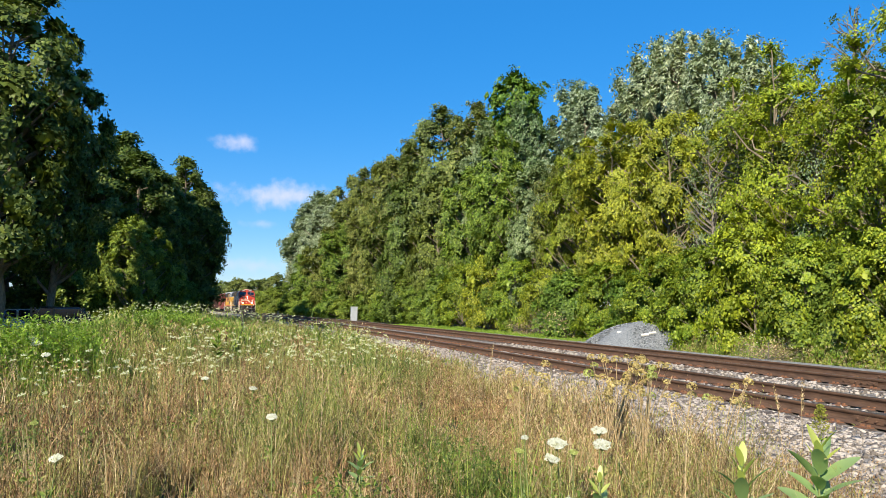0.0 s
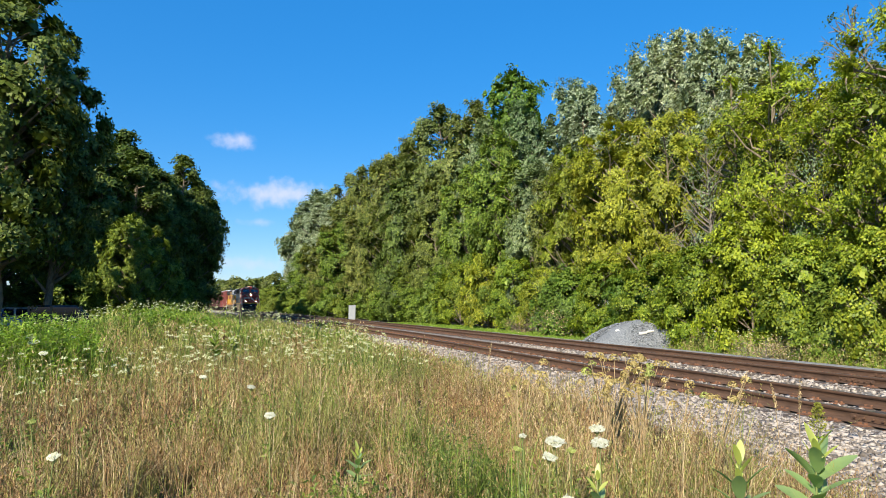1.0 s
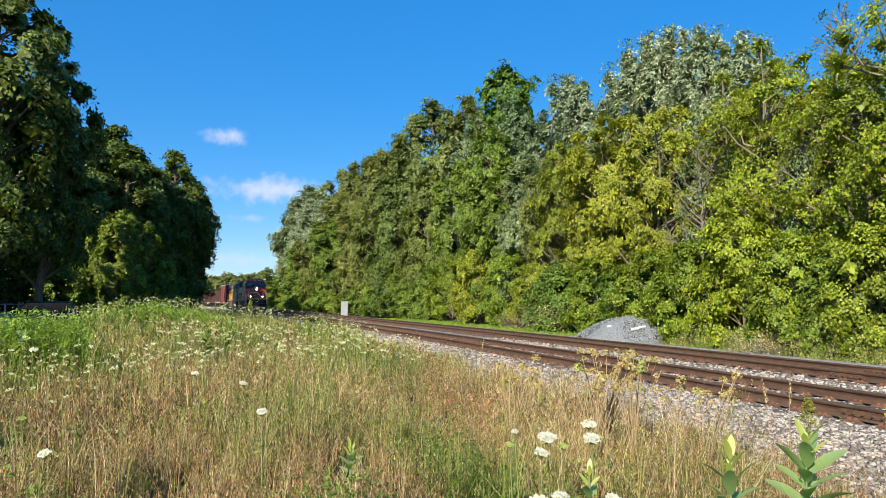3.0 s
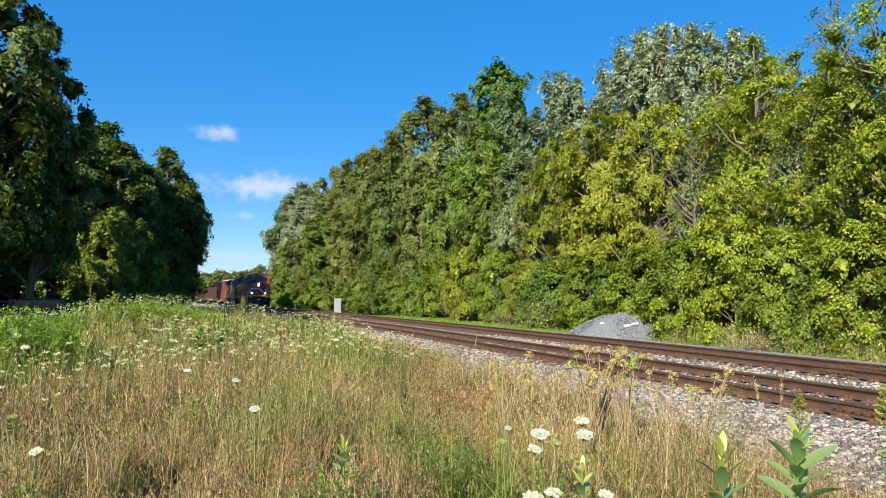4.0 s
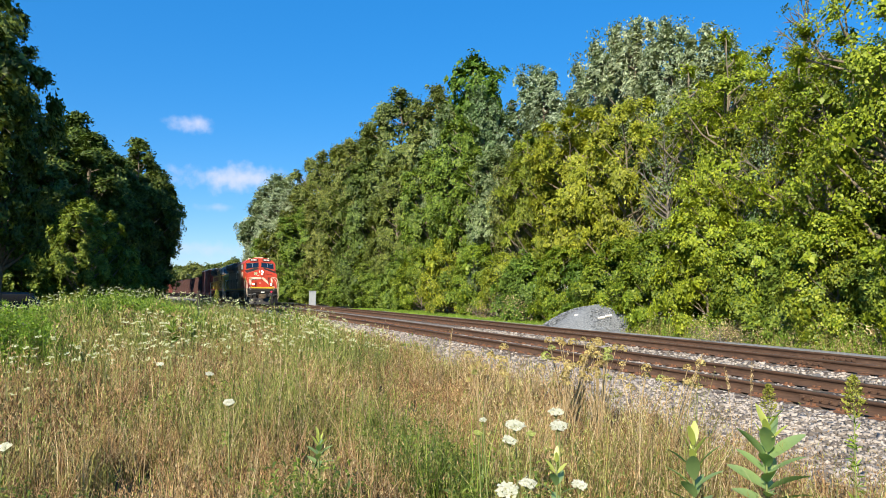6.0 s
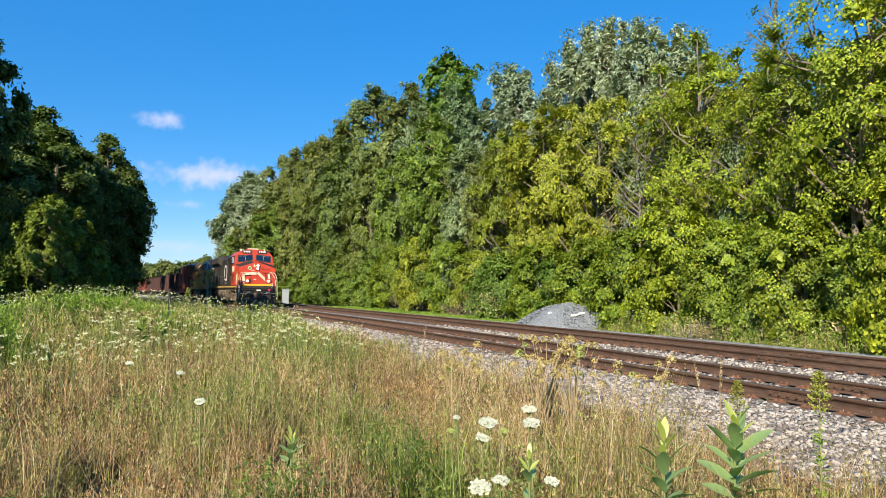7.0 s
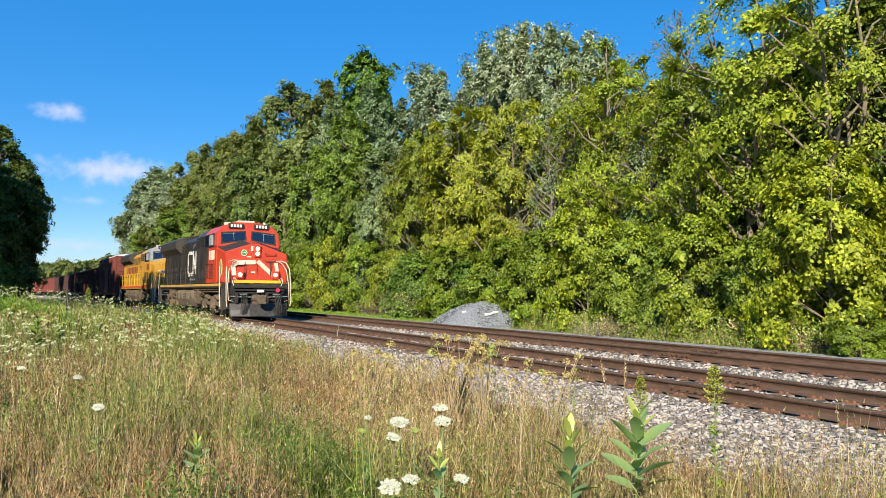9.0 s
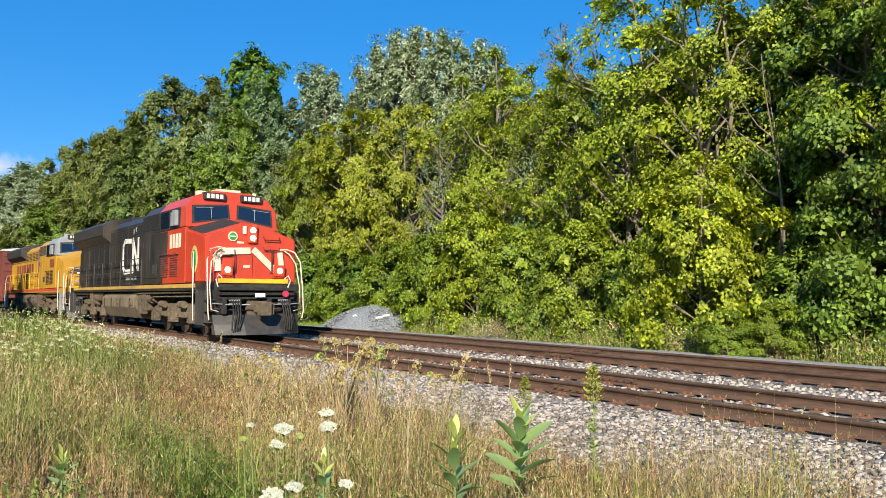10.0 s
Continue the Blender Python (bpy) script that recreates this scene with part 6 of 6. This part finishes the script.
def parked_car(paint, label, m, roof, length):
    t = thing("parked_car", label, "car", "parked cars", m)
    h = length / 2
    b = bmesh.new()
    prism(b, [(-h, 0.32), (-h, 0.78), (-h + 0.12, 0.92), (-h + 1.15, 1.0), (h - 0.35, 1.02), (h - 0.02, 0.85), (h, 0.35)], "y", -0.88, 0.88, 0.05)
    body = part("body", b, paint, t)
    g = bmesh.new()
    prism(g, [(-h + 1.05, 1.0), (-h + 1.85, roof - 0.06), (h - 1.1, roof - 0.06), (h - 0.4, 1.02)], "y", -0.76, 0.76, 0.04)
    cabin = part("cabin_glass", g, M["glass"], t, "dark car windows")
    part("roof", boxes((-h + 1.75, h - 1.05, -0.74, 0.74, roof - 0.07, roof), bevel=0.03), paint, t)
    for x in (-h + 1.45, 0.1, h - 0.95):
        for s in (-1, 1):
            part("pillar", boxes((x - 0.05, x + 0.05, s * 0.76, s * 0.785, 1.0, roof - 0.05)), paint, cabin)
    for x in (-h + 0.85, h - 0.85):
        for s in (-1, 1):
            w = bmesh.new()
            disc(w, (x, s * 0.80, 0.33), "y", 0.33, 0.22, 24)
            wh = part("tyre", w, M["rubber"], t)
            r = bmesh.new()
            disc(r, (x, s * 0.915, 0.33), "y", 0.20, 0.02, 18)
            part("rim", r, M["cargrey"], wh)
    for s in (-1, 1):
        part("headlight", boxes((-h - 0.01, -h + 0.1, s * 0.72 - 0.14, s * 0.72 + 0.14, 0.66, 0.80), bevel=0.02), M["lightgrey"], body)
        part("tail_light", boxes((h - 0.1, h + 0.01, s * 0.74 - 0.1, s * 0.74 + 0.1, 0.68, 0.86), bevel=0.02), M["orange_red"], body)
    return t


def blade_leaf(length, width, arch, rows=6):
    """One broad leaf along +x, folded at the midrib and arching."""
    v, f = [], []
    for i in range(rows + 1):
        q = i / rows
        w = width * math.sin(math.pi * min(0.98, q * 0.92 + 0.05)) ** 0.75 * 0.5
        x, z = length * q * (1 - 0.12 * arch * q), -arch * length * 0.5 * q * q
        v += [(x, -w, z + 0.22 * w), (x, 0, z), (x, w, z + 0.22 * w)]
    for i in range(rows):
        for j in range(2):
            f.append((i * 3 + j, i * 3 + j + 1, (i + 1) * 3 + j + 1, (i + 1) * 3 + j))
    return mesh_np("leaf", v, f, True)


LEAF_LOW, LEAF_TOP = blade_leaf(0.19, 0.066, 0.35), blade_leaf(0.145, 0.048, 0.15)


def milkweed(x, y, top, seed, label="young milkweed with broad upright leaves", scale=1.0, pairs=7, dark=False):
    rng = random.Random(seed)
    z = float(ground_z(x, y)) - 0.03
    t = thing("milkweed", label, "plant", "milkweed plants", pose(x, y, z, rng.uniform(-4, 4), rng.uniform(-4, 4), rng.uniform(0, 360)))
    part("stalk", tubes("stalk", [[(0, 0, 0), (0.01, 0.01, top * 0.5), (0, 0, top)]], [0.009, 0.008, 0.004]), M["stem"], t)
    for i in range(pairs):
        q = i / (pairs - 1)
        zz = top - 0.34 * scale * (1 - q)
        for s in (0, 180):
            up = 26 + 40 * q + rng.uniform(-8, 8)
            m = pose(0, 0, zz, 0, 0, 90 * (i % 2) + s + rng.uniform(-18, 18)) @ pose(0.006, 0, 0, rng.uniform(-30, 30), -up, 0)
            k = scale * rng.uniform(0.85, 1.1) * (1.0 if q < 0.75 else 0.85)
            leaf = LEAF_TOP if q > 0.7 else LEAF_LOW
            ob = new("leaf", leaf.copy())
            ob.data.materials.append(M["leaf_green"] if dark else M["milktop"] if q > 0.7 else M["milk"])
            ob.parent, ob.matrix_basis = t, m @ Matrix.Scale(k, 4)
    return t


def wild_carrot(x, y, top, size, seed, m="petal", label="wild carrot with flat white flower heads"):
    size = size * 1.05
    rng = np.random.default_rng(seed)
    z = float(ground_z(x, y)) - 0.03
    t = thing("wild_carrot", label, "flower", "wild carrot plants", pose(x, y, z))
    lean = rng.normal(0, 0.05, 2)
    h = top - z
    part("stalk", tubes("stalk", [[(-lean[0], -lean[1], 0), (-lean[0] * 0.5, -lean[1] * 0.5, h * 0.5), (0, 0, h - 0.02)]], [0.006, 0.005, 0.003]), M["stem"], t)
    # rays under the head, then many small florets in a shallow dome
    rays = []
    for k in range(14):
        a0 = k * 2.4
        r = size * 0.42 * math.sqrt((k + 0.5) / 14)
        rays.append([(0, 0, h - 0.05), (math.cos(a0) * r * 0.6, math.sin(a0) * r * 0.6, h - 0.015), (math.cos(a0) * r, math.sin(a0) * r, h)])
    part("ray", tubes("ray", rays, 0.0018, 4), M["stem"], t)
    c = np.array([p[-1] for p in rays])
    c = c - np.array([0, 0, h])
    head = mesh_np("umbel", *join_arrays([umbel(c, np.full(len(c), size * 0.42), rng, 0.3, 14), umbel(np.array([[0, 0, 0.006]]), np.array([size]), rng, -0.15, 34)]))
    part("umbel", head, M[m], t, at=pose(0, 0, h, 24, rng.uniform(-14, 6), 0))
    tw = []
    for k in range(7):
        a0, zz = rng.uniform(0, 6.28), h * rng.uniform(0.25, 0.7)
        tw.append(([0, 0, zz] + rng.normal(0, 0.01, 3)) + np.array([math.cos(a0), math.sin(a0), 0.4]) * 0.06)
    part("feathery_leaf", mesh_np("feathery_leaf", *leaves(np.repeat(np.array(tw), 10, 0) + rng.normal(0, 0.03, (70, 3)), np.tile([0, 0, 0.4], (70, 1)), np.full(70, 0.045), rng, 0.25)), M["grass"], t)["kind"] = "stuff"
    return t


def dried_carrot(x, y, top, seed, heads=7, drift=(0.25, 0.05)):
    """A dried plant: forked straw stalks with curled brown heads like small nests."""
    rng = np.random.default_rng(seed)
    z = float(ground_z(x, y)) - 0.03
    t = thing("dried_wild_carrot", "dried wild carrot with curled tan seed heads", "plant", "dried wild carrot plants", pose(x, y, z))
    h = top - z
    for k in range(heads):
        hh = h * rng.uniform(0.72, 1.02)
        d = np.array([drift[0] * rng.uniform(-0.5, 1.6), drift[1] + rng.normal(0, 0.12)])
        p = [(0, 0, 0), (d[0] * 0.25, d[1] * 0.25, hh * 0.45), (d[0] * 0.6, d[1] * 0.6, hh * 0.75), (d[0], d[1], hh)]
        part("stalk", tubes("stalk", [p], [0.007, 0.006, 0.0045, 0.0035], 5), M["straw"], t)
        s = rng.uniform(0.07, 0.11)
        n = 80
        a0, ph = rng.uniform(0, 6.28, n), rng.uniform(-0.4, 1.4, n)
        c = np.stack([np.cos(a0) * np.cos(ph), np.sin(a0) * np.cos(ph), np.sin(ph) * 0.9], -1) * s * 0.5 + np.array([d[0], d[1], hh + 0.01])
        part("seed_head", mesh_np("seed_head", *facing_leaves(c, unit(c - np.array([d[0], d[1], hh])), np.full(n, s * 0.30), rng, 0.5)), M["greenumbel" if rng.random() < 0.12 else "dryumbel"], t)
    return t


def goldenrod(x, y, top, seed):
    rng = np.random.default_rng(seed)
    z = float(ground_z(x, y)) - 0.03
    t = thing("goldenrod", "tall goldenrod with a yellow-green plume", "plant", "goldenrod plants", pose(x, y, z))
    h = top - z
    part("stalk", tubes("stalk", [[(0.03, 0, 0), (0.01, 0.01, h * 0.5), (0, 0, h)]], [0.006, 0.005, 0.002]), M["stem"], t)
    n = 420
    q = rng.random(n) ** 0.8
    a0 = rng.uniform(0, 6.28, n)
    r = 0.085 * (1 - q) ** 0.6 * np.sqrt(rng.random(n)) + 0.004
    c = np.stack([np.cos(a0) * r, np.sin(a0) * r, h - 0.27 + 0.28 * q + r * 0.5], -1)
    part("plume", mesh_np("plume", *leaves(c, np.stack([np.cos(a0), np.sin(a0), np.full(n, 0.8)], -1), np.full(n, 0.028), rng, 0.45)), M["golden"], t)
    n = 90
    q, a0 = rng.uniform(0.15, 0.8, n), rng.uniform(0, 6.28, n)
    d = np.stack([np.cos(a0), np.sin(a0), np.full(n, 0.5)], -1)
    c = np.stack([np.zeros(n), np.zeros(n), q * h], -1) + d * 0.03
    part("foliage", mesh_np("foliage", *leaves(c, d * 2, np.full(n, 0.07), rng, 0.2)), M["lush"], t)
    return t


def dry_stalk(x, y, top, seed, bend=0.1):
    rng = np.random.default_rng(seed)
    z = float(ground_z(x, y)) - 0.03
    t = thing("dry_grass_stem", "single tall dry straw stem with an ear", "grass", "tall dry stems", pose(x, y, z))
    h = top - z
    p = [(0, 0, 0), (bend * 0.2, 0, h * 0.5), (bend * 0.55, 0.01, h * 0.82), (bend, 0.01, h)]
    part("stalk", tubes("stalk", [p], [0.004, 0.003, 0.0025, 0.001], 5), M["straw"], t)
    n = 70
    q = rng.uniform(0.80, 1.0, n)
    c = np.stack([np.interp(q, [0, .5, .82, 1], [0, bend * .2, bend * .55, bend]), np.zeros(n), q * h], -1) + rng.normal(0, 0.006, (n, 3))
    part("ear", mesh_np("ear", *leaves(c, np.tile([0.2, 0, 1.5], (n, 1)), np.full(n, 0.03), rng, 0.25)), M["straw"], t)
    return t


def build_near_plants():
    milkweed(3.13, 3.50, 0.99, 3, scale=1.25, pairs=11)
    milkweed(2.61, 3.45, 0.89, 8, scale=1.1, pairs=9)
    milkweed(1.82, 3.60, 0.80, 12, "small milkweed half hidden in grass", 0.7, 5)
    milkweed(0.75, 5.0, 0.72, 13, "slender green weed with narrow leaves", 0.6, 8)
    milkweed(-0.48, 12.5, 1.15, 14, "dark-leaved milkweed above the flowers", 0.95, 9, True)
    for i, (x, y, z, s) in enumerate(((1.95, 4.44, 0.85, 0.11), (1.82, 4.23, 0.80, 0.08), (2.37, 4.69, 0.88, 0.09), (2.22, 4.35, 0.85, 0.10), (0.21, 5.92, 0.85, 0.075),
                                      (1.82, 4.68, 0.85, 0.045), (1.50, 3.52, 0.70, 0.10), (1.63, 3.55, 0.72, 0.08), (1.91, 3.51, 0.70, 0.07), (0.08, 7.52, 0.90, 0.07), (-0.43, 8.65, 0.90, 0.07))):
        wild_carrot(x, y, z, s, 60 + i)
    for i, (x, y, z, s) in enumerate(((-3.35, 13.3, 1.15, 0.13), (-3.2, 12.9, 1.08, 0.14), (-2.75, 13.6, 1.15, 0.12), (-2.7, 11.4, 1.0, 0.10), (-1.15, 5.25, 0.72, 0.07))):
        wild_carrot(x, y, z, s, 90 + i)
    for i, (x, y, z) in enumerate(((1.62, 4.25, 0.85), (1.95, 4.2, 0.84), (-1.5, 6.1, 0.82), (-1.6, 4.9, 0.66), (-1.35, 4.6, 0.62), (-1.75, 5.3, 0.7))):
        wild_carrot(x, y, z, 0.05, 120 + i, "greenumbel", "wild carrot with unripe yellow-green heads")
    for i, (x, y, z, n) in enumerate(((3.75, 7.2, 1.22, 8), (3.95, 7.35, 1.16, 8), (4.15, 7.25, 1.20, 7), (4.0, 6.9, 1.08, 7), (3.6, 7.0, 1.05, 6), (4.3, 6.7, 1.02, 5), (3.1, 8.0, 1.05, 5), (2.9, 7.6, 1.0, 4), (4.35, 6.2, 1.02, 4))):
        dried_carrot(x, y, z, 150 + i, n + 3)
    goldenrod(4.04, 3.75, 1.18, 5)
    goldenrod(0.35, 21.0, 1.75, 6)
    goldenrod(4.75, 5.3, 0.92, 7)
    for i, (x, y, z, b) in enumerate(((2.80, 8.4, 1.28, 0.06), (4.6, 5.35, 1.12, 0.02), (4.55, 5.5, 1.08, -0.10), (4.3, 5.9, 1.15, 0.22), (3.6, 6.2, 1.1, 0.3), (1.2, 6.6, 1.0, 0.05), (3.2, 6.6, 1.15, 0.28), (-0.4, 6.0, 0.95, 0.1))):
        dry_stalk(x, y, z, 200 + i, b)
    rng = np.random.default_rng(71)
    for i in range(9):
        x, y, a0 = -1.55 + 0.22 * rng.normal(), 4.3 + 0.3 * rng.normal(), rng.uniform(-70, 10)
        t = thing("fallen_stalk", "pale dry stalk lying bent over in the grass", "grass", "fallen dry stalks", pose(x, y, float(ground_z(x, y)) + 0.24 + 0.03 * i, 0, 0, a0))
        part("stalk", tubes("stalk", [[(-0.42, 0, -0.20), (-0.1, 0.02, 0.02), (0.25, 0, 0.05), (0.5, 0.03, -0.03)]], [0.006, 0.005, 0.004, 0.002], 5), M["straw"], t)
        part("ear", mesh_np("ear", *leaves(np.stack([rng.uniform(0.3, 0.5, 24), rng.normal(0.015, 0.01, 24), rng.normal(0.02, 0.012, 24)], -1), np.tile([1.0, 0, 0.2], (24, 1)), np.full(24, 0.03), rng, 0.25)), M["straw"], t)


build_gravel_pile()
build_cabinet()
build_stake()
parked_car(M["carblack"], "black estate car parked in the trees' shade", pose(-9.6, 41.5, 0.02, 0, 0, 8), 1.58, 4.7)
parked_car(M["carblue"], "blue car parked in the trees' shade", pose(-12.6, 39.8, 0.0, 0, 0, 14), 1.42, 4.3)
parked_car(M["cargrey"], "silver car parked in the trees' shade", pose(-12.0, 44.5, 0.0, 0, 0, 5), 1.45, 4.4)
build_near_plants()


# ---------------------------------------------------------------- what moves
def front_at(t):
    """Where the train's front stands on the line."""
    r = 10.0 - t
    return 20.8 + 13.146 * r - 0.0655 * r * r


def motions():
    for ob, off, length in TRAIN:
        rows = []
        for i in range(21):
            t = i * 0.5
            y = front_at(t) + off
            ya, yb = y + 3.5, y + length - 3.5
            xa, xb = float(line_x(ya)), float(line_x(yb))
            k = (xb - xa) / (yb - ya)
            rows.append((t, pose(xa - 3.5 * k, y, RAIL, 0, 0, math.degrees(math.atan2(-(xb - xa), yb - ya)))))
        walk(ob, rows)
    for ob, y, r in SPINNING:
        walk(ob, [(i / 30, pose(0, y, r, math.degrees((front_at(0) - front_at(i / 30)) / r))) for i in range(301)])


motions()
